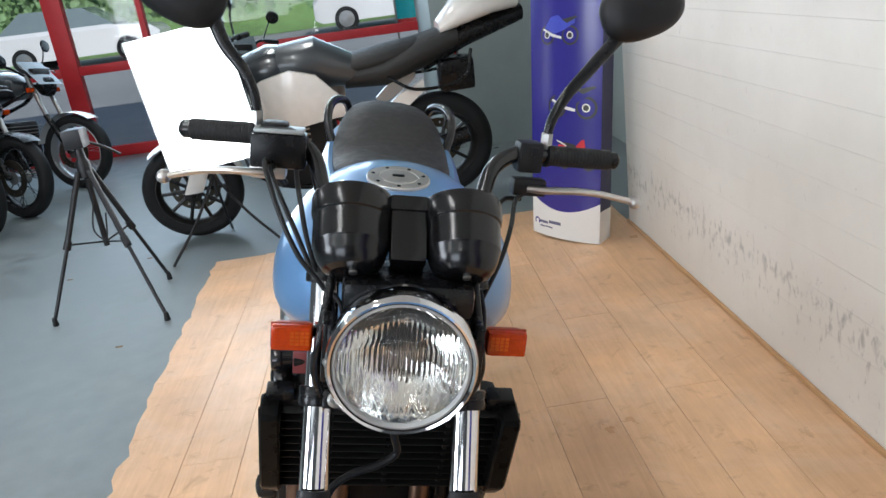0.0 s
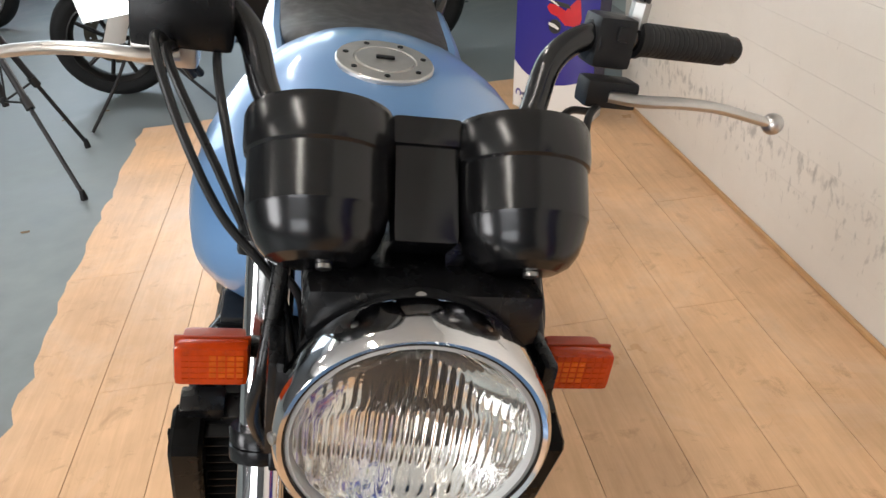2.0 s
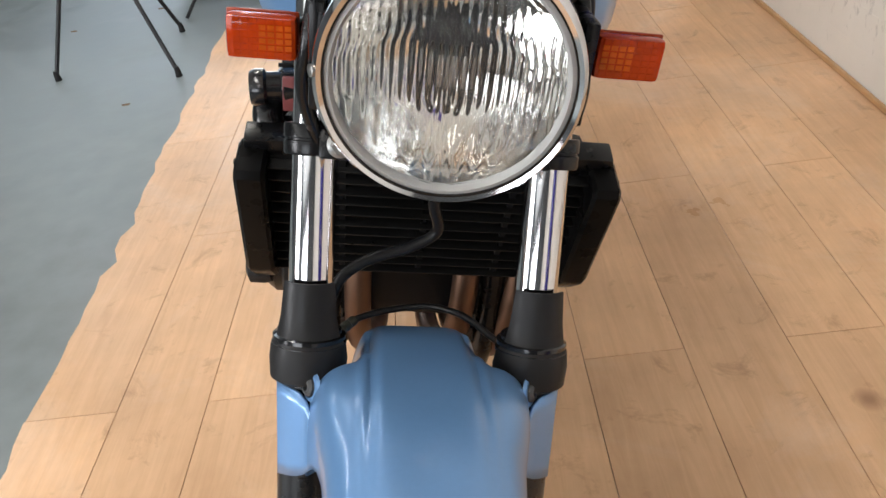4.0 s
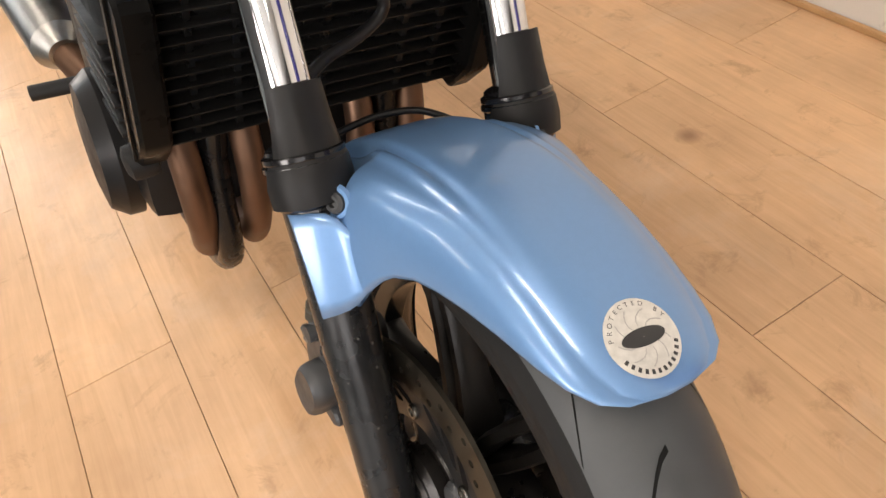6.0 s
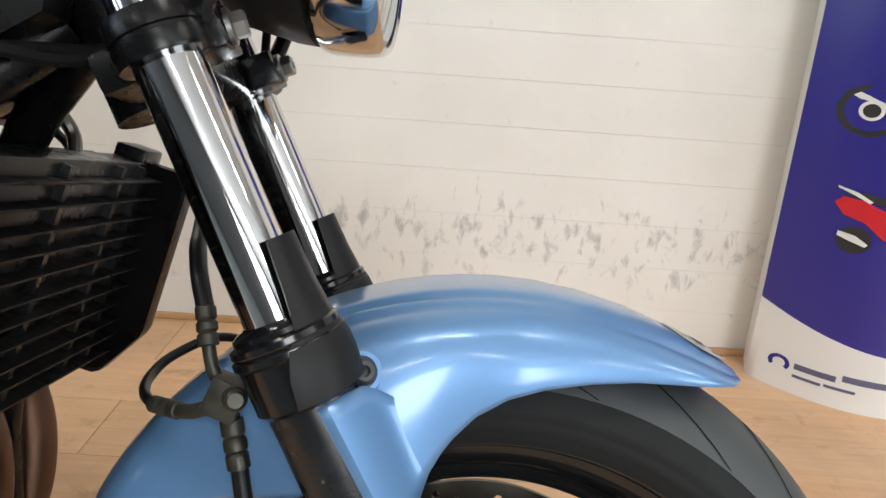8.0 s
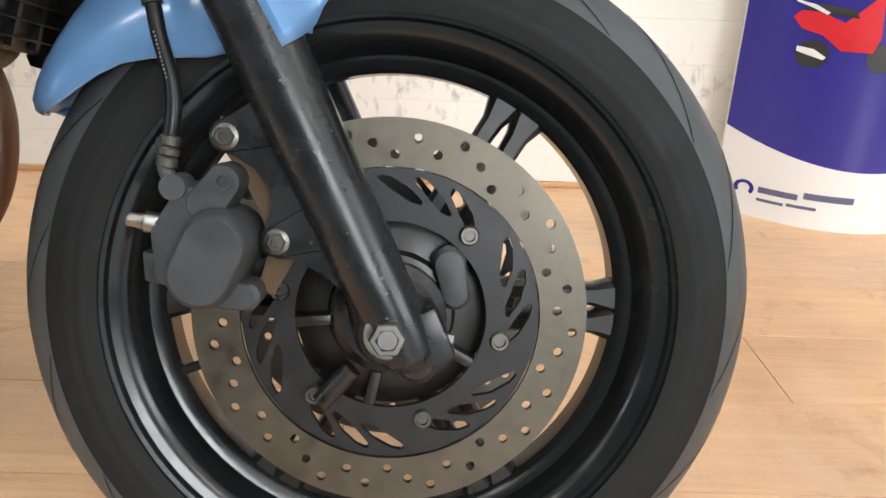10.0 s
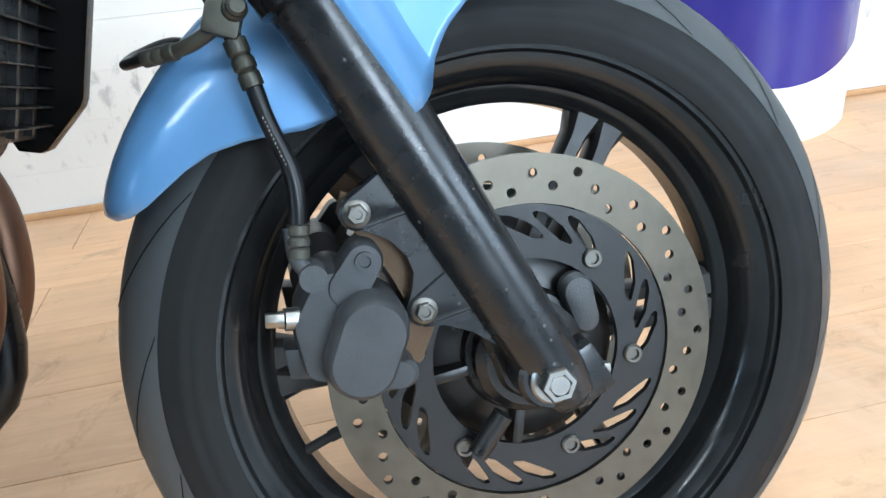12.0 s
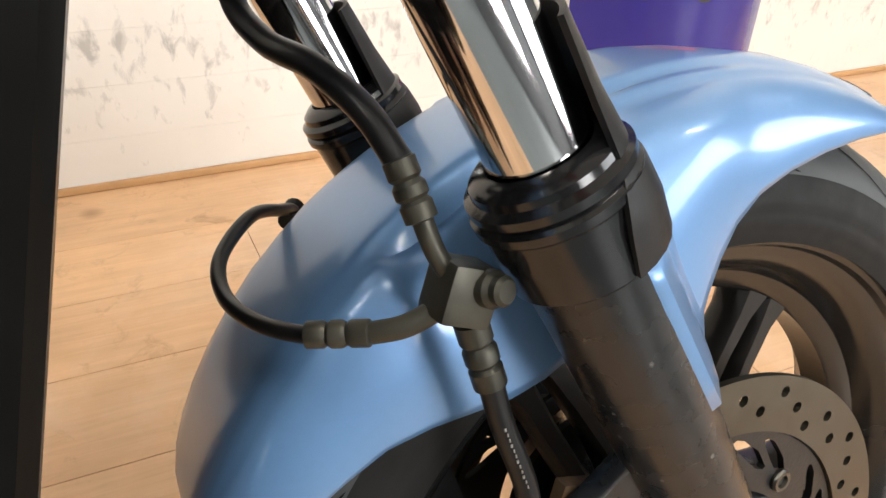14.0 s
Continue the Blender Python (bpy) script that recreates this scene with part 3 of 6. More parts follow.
# mudguard
def fender_bm():
    bm = bmesh.new()
    # angle from upright, crown radius, shoulder half width, edge radius, edge half width
    st = ((-35.4, 0.3245, 0.01, 0.3225, 0.012), (-34.6, 0.3255, 0.034, 0.3205, 0.037), (-33, 0.3262, 0.048, 0.315, 0.052), (-30, 0.327, 0.057, 0.308, 0.062),
          (-26, 0.3277, 0.062, 0.3, 0.068), (-20, 0.3285, 0.065, 0.2905, 0.073), (-14, 0.3292, 0.067, 0.2815, 0.077), (-8, 0.3297, 0.069, 0.2735, 0.081), (-3, 0.33, 0.071, 0.266, 0.0845),
          (1.5, 0.3302, 0.073, 0.2565, 0.0895), (5, 0.3304, 0.0745, 0.245, 0.094), (8, 0.3305, 0.0755, 0.2335, 0.098), (10.5, 0.3305, 0.076, 0.222, 0.101), (12.4, 0.3305, 0.076, 0.2115, 0.103), (16.2, 0.3306, 0.072, 0.223, 0.072),
          (18, 0.3308, 0.068, 0.223, 0.07), (22, 0.331, 0.066, 0.224, 0.069), (25, 0.331, 0.0655, 0.225, 0.069), (26.5, 0.331, 0.0652, 0.2255, 0.069), (28, 0.331, 0.065, 0.226, 0.069), (29.5, 0.331, 0.0647, 0.228, 0.069), (31, 0.331, 0.0643, 0.23, 0.069), (32.5, 0.331, 0.064, 0.2325, 0.069), (36, 0.33, 0.064, 0.243, 0.069),
          (40, 0.329, 0.063, 0.2565, 0.068), (44, 0.3275, 0.062, 0.269, 0.067), (48, 0.326, 0.060, 0.277, 0.066), (51.5, 0.3245, 0.057, 0.283, 0.064), (54.5, 0.323, 0.052, 0.289, 0.061), (57, 0.3212, 0.043, 0.297, 0.053), (58.6, 0.3195, 0.026, 0.306, 0.036), (59.2, 0.318, 0.008, 0.3115, 0.012))
    half_n = 44
    rows = []
    for a, rc, ws, re, we in st:
        pts = []
        sweep = 3.2 * min(max((a - 1.5) / 10.9, 0), 1) if a < 13 else 0
        for i in range(half_n + 1):
            t = i / half_n
            if t <= 0.5:
                u = t / 0.5
                x = ws * u * 0.82
                flat = min(max((a + 20) / 26, 0), 1)
                drop = (0.0135 - 0.005 * flat) * min((ws / 0.07) ** 2, 1.15)
                r = rc - drop * u ** (3.2 + 2.6 * flat)
                r -= 0.0042 * math.exp(-((x - 0.047) / 0.0042) ** 2) * min(max((a + 18) / 24, 0), 1) ** 1.3 * min(max((40 - a) / 14, 0), 1)
            else:
                u = (t - 0.5) / 0.5
                r0 = rc - (0.0135 - 0.005 * min(max((a + 20) / 26, 0), 1)) * min((ws / 0.07) ** 2, 1.15)
                flare = min(max((a + 4) / 9, 0), 1) if a < 13 else 0
                x = ws * 0.82 + (we - ws * 0.82) * (1 - (1 - u) ** (2.2 + 1.6 * flare))
                r = r0 + (re - r0) * u ** (1.25 + 0.3 * flare)
            r -= 0.0085 * min(max((x - 0.0445) / 0.004, 0), 1) * min(max((a - 20) / 2.5, 0), 1) * min(max((32.5 - a) / 2, 0), 1) * min(max((1.0 - t) / 0.3, 0), 1)
            pts.append((x, r, radians(a + sweep * (1 if t <= 0.5 else 1 - u))))
        full = [(-x, r, b) for x, r, b in pts[::-1]] + pts[1:]
        rows.append([(x, math.sin(b) * r, 0.298 + math.cos(b) * r) for x, r, b in full])
    # finer along the arc
    fine = []
    for i in range(len(rows) - 1):
        for k in range(2):
            t = k / 2
            fine.append([tuple(p[j] + (q[j] - p[j]) * t for j in range(3)) for p, q in zip(rows[i], rows[i + 1])])
    fine.append(rows[-1])
    rings(fine, bm, False)
    # side skirts that sweep out in front of the legs
    for s in (-1, 1):
        # plate that runs from the flank out in front of the leg, then a sharp fold and a narrow strip beside the leg
        sk = []
        for dx0, dy0, z0, dx1, dy1, z1 in ((-0.0135, -0.07, 0.553, -0.0135, -0.07, 0.541), (-0.0105, -0.06, 0.561, -0.0105, -0.06, 0.5325), (-0.0065, -0.049, 0.569, -0.0065, -0.049, 0.5225), (-0.0005, -0.0395, 0.577, -0.0015, -0.0405, 0.512),
                                           (0.0065, -0.0345, 0.581, 0.0055, -0.0355, 0.5065), (0.0165, -0.0265, 0.58, 0.0145, -0.0285, 0.5015), (0.0275, -0.013, 0.5757, 0.024, -0.0187, 0.496), (0.0267, 0.001, 0.571, 0.022, -0.001, 0.489)):
            col = []
            for i in range(8):
                t = i / 7
                z = z0 + (z1 - z0) * t
                col.append((s * (0.105 + dx0 + (dx1 - dx0) * t), -0.006 + (z - 0.298) * math.tan(RAKE) + dy0 + (dy1 - dy0) * t, z))
            sk.append(col)
        rings(sk, bm, False)
    return bm


fender = part("front_mudguard", fender_bm(), BLUE, bike, "metallic blue front mudguard", 0.7)
sol = fender.modifiers.new("thickness", "SOLIDIFY")
sol.thickness, sol.offset = 0.0028, -1
for s in (-1, 1):
    bm = lathe(((0.0145, 0.0), (0.0125, 0.0028), (0.0095, 0.003), (0.009, 0.0015)), basis((s * 0.0985, 0.0765, 0.5855), (s * 0.122, 0.0655, 0.5945)), 28)
    part("bolt_boss", bm, BLUE, fender)
    part("mudguard_bolt", lathe(((0.0085, 0), (0.0085, 0.004), (0.006, 0.0065), (0.0035, 0.0065), (0.003, 0.003)), basis((s * 0.0992, 0.0762, 0.5857), (s * 0.122, 0.0655, 0.5945)), 20), GREY, fender, "dull metal mudguard bolt")
# round sticker on the nose of the mudguard: printed ring and bars
def nose(u, v, lift):
    """A point on the mudguard's crown near its tip, u across and v along, in metres from the sticker's middle."""
    a = radians(-28.9) + v / 0.327
    x = -0.008 + u
    r = 0.3272 - 0.0135 * (0.06 / 0.07) ** 2 * min(abs(x) / (0.06 * 0.82), 1) ** 3.2 + lift
    return Vector((x, math.sin(a) * r, 0.298 + math.cos(a) * r))


STICK = mat("sticker_vinyl", (0.62, 0.6, 0.55), 0.35, 0.0, 0.2, 200)
INK = mat("sticker_ink", (0.03, 0.03, 0.03), 0.4)
rows = [[nose(r * math.cos(6.2832 * i / 40), r * math.sin(6.2832 * i / 40), 0.0012) for i in range(40)] for r in (0.0002, 0.01, 0.02, 0.026)]
stk = part("sticker", rings(rows, caps=False), STICK, fender, "round white security sticker, worn printing")
rows = []
for c in (0.02, 0.5, 1.0):
    rows.append([])
    for i in range(30):
        t = 6.2832 * i / 30
        u, v = c * 0.0165 * math.cos(t), c * 0.0058 * math.sin(t)
        rows[-1].append(nose(u * 0.997 + v * 0.08, v * 0.997 - u * 0.08, 0.0018))
part("printed_badge", rings(rows, caps=False), INK, stk)
for k in range(12):
    aa = radians(205 + 11.5 * k)
    bm = bmesh.new()
    bm.faces.new([bm.verts.new(nose(rr * math.cos(aa + d), rr * math.sin(aa + d), 0.0018)) for rr, d in ((0.0205, -0.05), (0.0235, -0.05), (0.0235, 0.05), (0.0205, 0.05))])
    part("printed_bar", bm, INK, stk)
# a thin scratched pattern over the white vinyl
GHOST = mat("sticker_ghost", (0.42, 0.41, 0.38), 0.4)
for k in range(9):
    aa = radians(25 + 40 * k)
    bm = rings([[nose(rr * math.cos(aa + w + 0.35 * math.sin(190 * rr)), rr * math.sin(aa + w + 0.35 * math.sin(190 * rr)), 0.0015) for w in (-0.035, 0.035)] for rr in (0.0075, 0.0105, 0.0135, 0.0165, 0.019)], closed=False)
    part("printed_line", bm, GHOST, stk)
for k, ch in enumerate("PROTECTED BY"):
    if ch == " ":
        continue
    cu = bpy.data.curves.new("letter", "FONT")
    cu.body, cu.size, cu.align_x = ch, 0.0044, "CENTER"
    tmp = bpy.data.objects.new("letter", cu)
    me = bpy.data.meshes.new_from_object(tmp)
    bpy.data.objects.remove(tmp)
    aa = radians(165 - 13.23 * k)
    for v in me.vertices:
        rr = 0.0208 + v.co.y
        b = aa - v.co.x / 0.0208
        v.co = nose(rr * math.cos(b), rr * math.sin(b), 0.0018)
    me.materials.append(INK)
    ob = new("letter", me)
    ob.parent = stk

# brake hoses
HOSE = mat("hose_rubber", (0.008, 0.008, 0.0085), 0.35, 0.0, 0.25, 90, spec=0.32)
CRIMP = mat("hose_crimp", (0.07, 0.068, 0.055), 0.45, 0.7, 0.35, 120)
hoses = part("brake_hose", tube([(0.002, 0.185, 0.77), (0.006, 0.193, 0.715), (0.012, 0.197, 0.682), (-0.015, 0.193, 0.664), (-0.05, 0.185, 0.655), (-0.076, 0.177, 0.64), (-0.0868, 0.1708, 0.622)], 0.0056, 14), HOSE, bike, "black rubber brake hose")


def crimp(a, b, r=0.0078):
    d = Vector(b) - Vector(a)
    L = d.length
    return lathe(((r * 0.7, 0), (r, 0.001), (r, L * 0.3), (r * 0.8, L * 0.36), (r * 1.02, L * 0.44), (r * 1.02, L * 0.6), (r * 0.8, L * 0.66), (r, L * 0.72), (r, L * 0.97), (r * 0.6, L)), basis(a, b), 18)


part("hose_crimp", crimp((-0.0865, 0.171, 0.6235), (-0.0935, 0.1675, 0.6), 0.0064), CRIMP, hoses)
part("hose_pipe", tube([(-0.0932, 0.1678, 0.602), (-0.0955, 0.165, 0.588), (-0.0965, 0.159, 0.574)], 0.0042), CRIMP, hoses)
bm = box(-0.011, 0.011, -0.011, 0.011, -0.012, 0.012, 0.003, None, Matrix.Translation((-0.096, 0.157, 0.57)) @ Matrix.Rotation(radians(25), 4, "X"))
lathe(((0.0075, 0), (0.0075, 0.004), (0.006, 0.006), (0.006, 0.009), (0.0045, 0.0105)), basis((-0.105, 0.15, 0.572), (-0.2, 0.122, 0.582)), 18, bm)
part("hose_union", bm, CRIMP, hoses, "dull metal hose junction block")
lower = [(-0.096, 0.155, 0.56), (-0.0975, 0.151, 0.54), (-0.0995, 0.147, 0.508), (-0.102, 0.14, 0.475), (-0.104, 0.141, 0.45), (-0.104, 0.147, 0.428)]
part("lower_hose", tube(lower, 0.0055, 14), HOSE, hoses)
PRINT = mat("hose_print", (0.2, 0.195, 0.18), 0.6)
for k in range(12):
    c = Vector((-0.0995, 0.147, 0.508)).lerp(Vector((-0.102, 0.1405, 0.478)), k / 11)
    part("printed_bar", box(-0.0058, -0.0052, 0.001, 0.0016 if k % 3 else 0.002, -0.0007, 0.0007, 0.0, None, Matrix.Translation(c)), PRINT, hoses)
part("hose_crimp", crimp((-0.0962, 0.1545, 0.557), (-0.0985, 0.1495, 0.526), 0.0072), CRIMP, hoses)
part("hose_crimp", crimp((-0.104, 0.143, 0.44), (-0.105, 0.148, 0.418), 0.0072), CRIMP, hoses)
loop = [(-0.094, 0.163, 0.565), (-0.089, 0.178, 0.559), (-0.079, 0.193, 0.5565), (-0.066, 0.211, 0.5565), (-0.04, 0.226, 0.557), (-0.01, 0.232, 0.56), (0.02, 0.226, 0.567), (0.05, 0.203, 0.574), (0.078, 0.182, 0.565), (0.098, 0.168, 0.555), (0.104, 0.152, 0.53), (0.104, 0.14, 0.475), (0.104, 0.147, 0.428)]
part("crossover_hose", tube(loop, 0.0037, 12), HOSE, hoses)
part("hose_crimp", crimp((-0.0815, 0.1895, 0.5567), (-0.0655, 0.2115, 0.5565), 0.0056), CRIMP, hoses)
part("hose_pipe", tube([(-0.094, 0.163, 0.565), (-0.089, 0.178, 0.559), (-0.0815, 0.1895, 0.5567)], 0.0047, 12), CRIMP, hoses, "dull metal pipe end")
part("hose_clip", rod((0.09, 0.176, 0.553), (0.104, 0.167, 0.557), 0.0062, 12), PLASTIC, hoses)

# yokes, headlamp, clocks
def clamp_bm(h, thick):
    bm = bmesh.new()
    for s in (-1, 1):
        m = basis(fork(s * 0.105, h - thick / 2), fork(s * 0.105, h + thick))
        lathe(((0.0205, 0), (0.0272, 0), (0.028, 0.002), (0.028, thick * 0.44), (0.0265, thick * 0.47), (0.0265, thick * 0.53), (0.028, thick * 0.56), (0.028, thick - 0.002), (0.0272, thick), (0.0205, thick)), m, 32, bm)
    box(-0.085, 0.085, -0.03, 0.03, -thick / 2, thick / 2, 0.006, bm, Matrix.Translation(fork(0, h, -0.02)) @ Matrix.Rotation(-RAKE, 4, "X"))
    return bm


yoke = part("lower_yoke", clamp_bm(0.517, 0.027), BLACK, bike)
for s in (-1, 1):
    bm = box(-0.02, 0.02, -0.012, 0.012, -0.013, 0.013, 0.003, None, Matrix.Translation(fork(s * 0.08, 0.515, 0.022)) @ Matrix.Rotation(-RAKE, 4, "X"))
    part("clamp_lug", bm, BLACK, yoke)
    part("clamp_bolt", hexbolt(fork(s * 0.082, 0.515, 0.034), (s * -0.1, -1, 0.3), 0.0085, 0.012), STEEL, yoke, "zinc plated clamp bolt")
part("upper_yoke", clamp_bm(0.69, 0.028), BLACK, bike)
part("steering_stem", rod(fork(0, 0.5, -0.045), fork(0, 0.71, -0.045), 0.03, 24), BLACK, bike)
LC = Vector((-0.0045, 0.066, 0.880))
LN = Vector((-0.07, -math.cos(radians(3.5)), -math.sin(radians(3.5)))).normalized()
lamp_m = basis(LC, LC + LN) @ Matrix.Scale(1.04, 4)
shell = part("headlamp", lathe(((0.02, -0.125), (0.05, -0.118), (0.075, -0.095), (0.085, -0.055), (0.0865, -0.042)), lamp_m, 56), PLASTIC, bike, "round headlamp with a black bowl")
part("chrome_rim", lathe(((0.0855, -0.037), (0.0895, -0.036), (0.0915, -0.03), (0.0918, -0.012), (0.0915, -0.003), (0.0905, 0.003), (0.0875, 0.0065), (0.0845, 0.005), (0.0835, 0.0), (0.0835, -0.01)), lamp_m, 96, caps=False), CHROME, shell, "polished chrome headlamp rim", 0.9)
part("lamp_seal", lathe(((0.0838, -0.004), (0.0838, 0.0025), (0.080, 0.004), (0.078, 0.001), (0.078, -0.006)), lamp_m, 72, caps=False), mat("grey_seal", (0.35, 0.35, 0.34), 0.5), shell)
part("black_gasket", lathe(((0.0846, -0.003), (0.0846, 0.0048), (0.0832, 0.0048), (0.0832, -0.003)), lamp_m, 72, caps=False), BLACK, shell)
MIRROR = mat("reflector_silver", (0.8, 0.79, 0.77), 0.05, 1.0, 0.05, 30)
part("reflector", lathe([(0.0795 * k / 24, -0.055 + 0.051 * (k / 24) ** 2) for k in range(24, 2, -1)], lamp_m, 72, caps=False), MIRROR, shell, "", 1.2)
bm = lathe(((0.011, -0.054), (0.012, -0.03), (0.0115, -0.02), (0.008, -0.0185)), lamp_m, 20)
part("bulb_shield", bm, mat("bulb_cap", (0.12, 0.11, 0.1), 0.35, 0.8), shell)
GLASS = bpy.data.materials.new("lamp_glass")
GLASS.use_nodes = True
g = GLASS.node_tree.nodes["Principled BSDF"]
g.inputs["Transmission Weight"].default_value, g.inputs["Roughness"].default_value, g.inputs["IOR"].default_value = 1.0, 0.02, 1.45
g.inputs["Base Color"].default_value = (0.97, 0.98, 0.97, 1)
# fluted lens: outer face smooth, inner face with upright ribs
bm = bmesh.new()
N = 260


def lens_pt(u, v, inner):
    r2 = (u * u + v * v) / 0.079 ** 2
    h = 0.0085 * (1 - r2)
    if inner:
        h -= 0.0032
        arch = 0.036 - 4.0 * u * u
        if v > arch:
            per, amp, off = 0.0062, 0.00075, 0.0
        elif v > -0.012:
            per, amp, off = 0.0062, 0.00085, 0.5
        elif v > -0.045:
            per, amp, off = 0.0094, 0.0006, 0.25
        else:
            per, amp, off = 0.013, 0.0004, 0.0
        h += amp * math.cos(6.2832 * (u / per + off)) + 0.0004 * math.cos(6.2832 * v / 0.03)
    return lamp_m @ Vector((u, v, h))


sheets = []
for inner in (False, True):
    grid = {}
    for i in range(N + 1):
        for j in range(41):
            v = -0.0785 + 0.157 * j / 40
            w = math.sqrt(max(0.0788 ** 2 - v * v, 1e-8))
            u = -w + 2 * w * i / N
            grid[i, j] = bm.verts.new(lens_pt(u, v, inner))
    for i in range(N):
        for j in range(40):
            bm.faces.new((grid[i, j], grid[i + 1, j], grid[i + 1, j + 1], grid[i, j + 1]))
    sheets.append(grid)
edge = [(i, 0) for i in range(N)] + [(N, j) for j in range(40)] + [(i, 40) for i in range(N, 0, -1)] + [(0, j) for j in range(40, 0, -1)]
for k in range(len(edge)):
    a, b = edge[k], edge[(k + 1) % len(edge)]
    bm.faces.new((sheets[0][a], sheets[0][b], sheets[1][b], sheets[1][a]))
lens = part("lamp_lens", bm, GLASS, shell, "fluted clear glass headlamp lens", 1.2)
lens.visible_shadow = False
part("rim_screw", lathe(((0.0045, 0), (0.0045, 0.002), (0.002, 0.003)), basis(LC + Vector((-0.0935, 0.004, 0.002)), LC + Vector((-0.125, -0.014, 0.002))), 14), STEEL, shell)
for s in (-1, 1):
    part("lamp_bracket", tube([fork(s * 0.1, 0.515, 0.02), (s * 0.112, 0.15, 0.835), (s * 0.107, 0.142, 0.88), (s * 0.1, 0.16, 0.93), (s * 0.095, 0.18, 0.97)], 0.0065, 12), BLACK, bike)
    part("bracket_plate", box(s * 0.092, s * 0.104, 0.1, 0.17, 0.84, 0.92, 0.004), BLACK, bike)
    # indicators: amber lens, black body and stalk
    dx, dy, dz = (0.008, -0.005, 0.028) if s < 0 else (-0.004, -0.02, 0.037)
    IM = Matrix.Translation((dx - 0.002, dy, dz - 0.0065))
    ind = part("indicator", box(s * 0.126, s * 0.175, 0.172, 0.2, 0.836, 0.866, 0.007, None, IM), mat("amber_body", (0.32, 0.035, 0.002), 0.4, 0.0, 0.1, 60) if s < 0 else bpy.data.materials["amber_body"], bike, "amber indicator on a black stalk")
    bm = box(s * 0.1235, s * 0.1785, 0.164, 0.1805, 0.8335, 0.8685, 0.0055, None, IM)
    part("indicator_lens", bm, AMBER, ind, "ribbed amber plastic lens")
    # cells nearer the stalk are brighter: the reflector's glow is painted into their amber
    for k in range(6):
        for q in range(7):
            x0 = 0.1275 + 0.0066 * q
            part("lens_cell", box(s * x0, s * (x0 + 0.0052), 0.1634, 0.1646, 0.8372 + k * 0.0052, 0.8412 + k * 0.0052, 0.0, None, IM), GLOWCELL if q < 4 and 0 < k < 5 else AMBER, ind)
    part("lens_seam", box(s * 0.1228, s * 0.1792, 0.1785, 0.1815, 0.8328, 0.8692, 0.0012, None, IM), bpy.data.materials["amber_body"], ind)
    part("indicator_stalk", rod((s * 0.1, 0.175, 0.88), (s * 0.13 + dx, 0.192 + dy, 0.846 + dz), 0.009, 16), BLACK, ind)
# clocks
SET_BACK = Matrix.Translation((0.003, -0.026, 0.027))
CL = Vector((0, math.sin(radians(38)), math.cos(radians(38))))
for s in (-1, 1):
    b = Vector((s * 0.074 - 0.003, 0.172, 0.957))
    m = basis(b, b + CL)
    pod = part("clock_pod", lathe(((0.012, -0.014), (0.026, -0.0125), (0.035, -0.008), (0.0415, 0.0), (0.0462, 0.011), (0.0492, 0.0225), (0.0502, 0.0245), (0.0505, 0.05), (0.0505, 0.066)), m, 56), mat("clock_plastic", (0.0045, 0.0045, 0.005), 0.2, 0.0, 0.08, 60, 0.0, 800, spec=0.4) if s < 0 else bpy.data.materials["clock_plastic"], bike, "black plastic instrument pod", 0.35)
    part("clock_ring", lathe(((0.0505, 0.062), (0.0525, 0.064), (0.0535, 0.07), (0.0535, 0.09), (0.0515, 0.095), (0.048, 0.096), (0.046, 0.092)), m, 56, caps=False), bpy.data.materials["clock_plastic"], pod)
    part("clock_glass", lathe(((0.0465, 0.0915), (0.03, 0.093), (0.0005, 0.0935)), m, 48), mat("clock_face", (0.01, 0.01, 0.012), 0.08), pod)
    part("clock_screw", lathe(((0.0055, 0), (0.0055, 0.003), (0.0025, 0.004)), basis((s * 0.073, 0.152, 0.955), (s * 0.073, 0.13, 0.93)), 16), STEEL, pod)
bm = box(-0.027, 0.021, -0.028, 0.028, -0.005, 0.07, 0.006, None, Matrix.Translation((0, 0.185, 0.957)) @ Matrix.Rotation(-radians(38), 4, "X"))
console = part("warning_light_panel", bm, bpy.data.materials["clock_plastic"], bike)
part("panel_cap", box(-0.029, 0.023, -0.031, 0.03, 0.065, 0.088, 0.006, None, Matrix.Translation((0, 0.185, 0.957)) @ Matrix.Rotation(-radians(38), 4, "X")), bpy.data.materials["clock_plastic"], console)
part("clock_bracket", box(-0.085, 0.085, 0.135, 0.26, 0.9, 0.945, 0.012), BLACK, bike)
part("wiring_cover", box(-0.06, 0.06, 0.17, 0.25, 0.8, 0.9, 0.015), BLACK, bike)
part("stem_bolt", lathe(((0.0046, 0), (0.0046, 0.0025), (0.002, 0.0035)), basis((-0.008, 0.1335, 0.942), (-0.008, 0.1, 0.965)), 18), STEEL, bike)

# handlebar, levers, switches, mirrors
SET_BACK = Matrix.Translation((0.003, -0.041, 0.015))
bar = part("handlebar", tube([(-0.329, 0.435, 1.094), (-0.22, 0.41, 1.098), (-0.17, 0.4, 1.096), (-0.135, 0.385, 1.072), (-0.118, 0.362, 1.025), (-0.09, 0.33, 0.995), (0, 0.315, 0.985), (0.09, 0.33, 0.995), (0.118, 0.362, 1.025), (0.135, 0.385, 1.072), (0.17, 0.4, 1.096), (0.22, 0.41, 1.098), (0.33, 0.435, 1.094)], 0.0125, 18), GLOSS, bike, "glossy black handlebar")
ALLOY = mat("lever_alloy", (0.5, 0.48, 0.46), 0.3, 1.0, 0.12, 80)
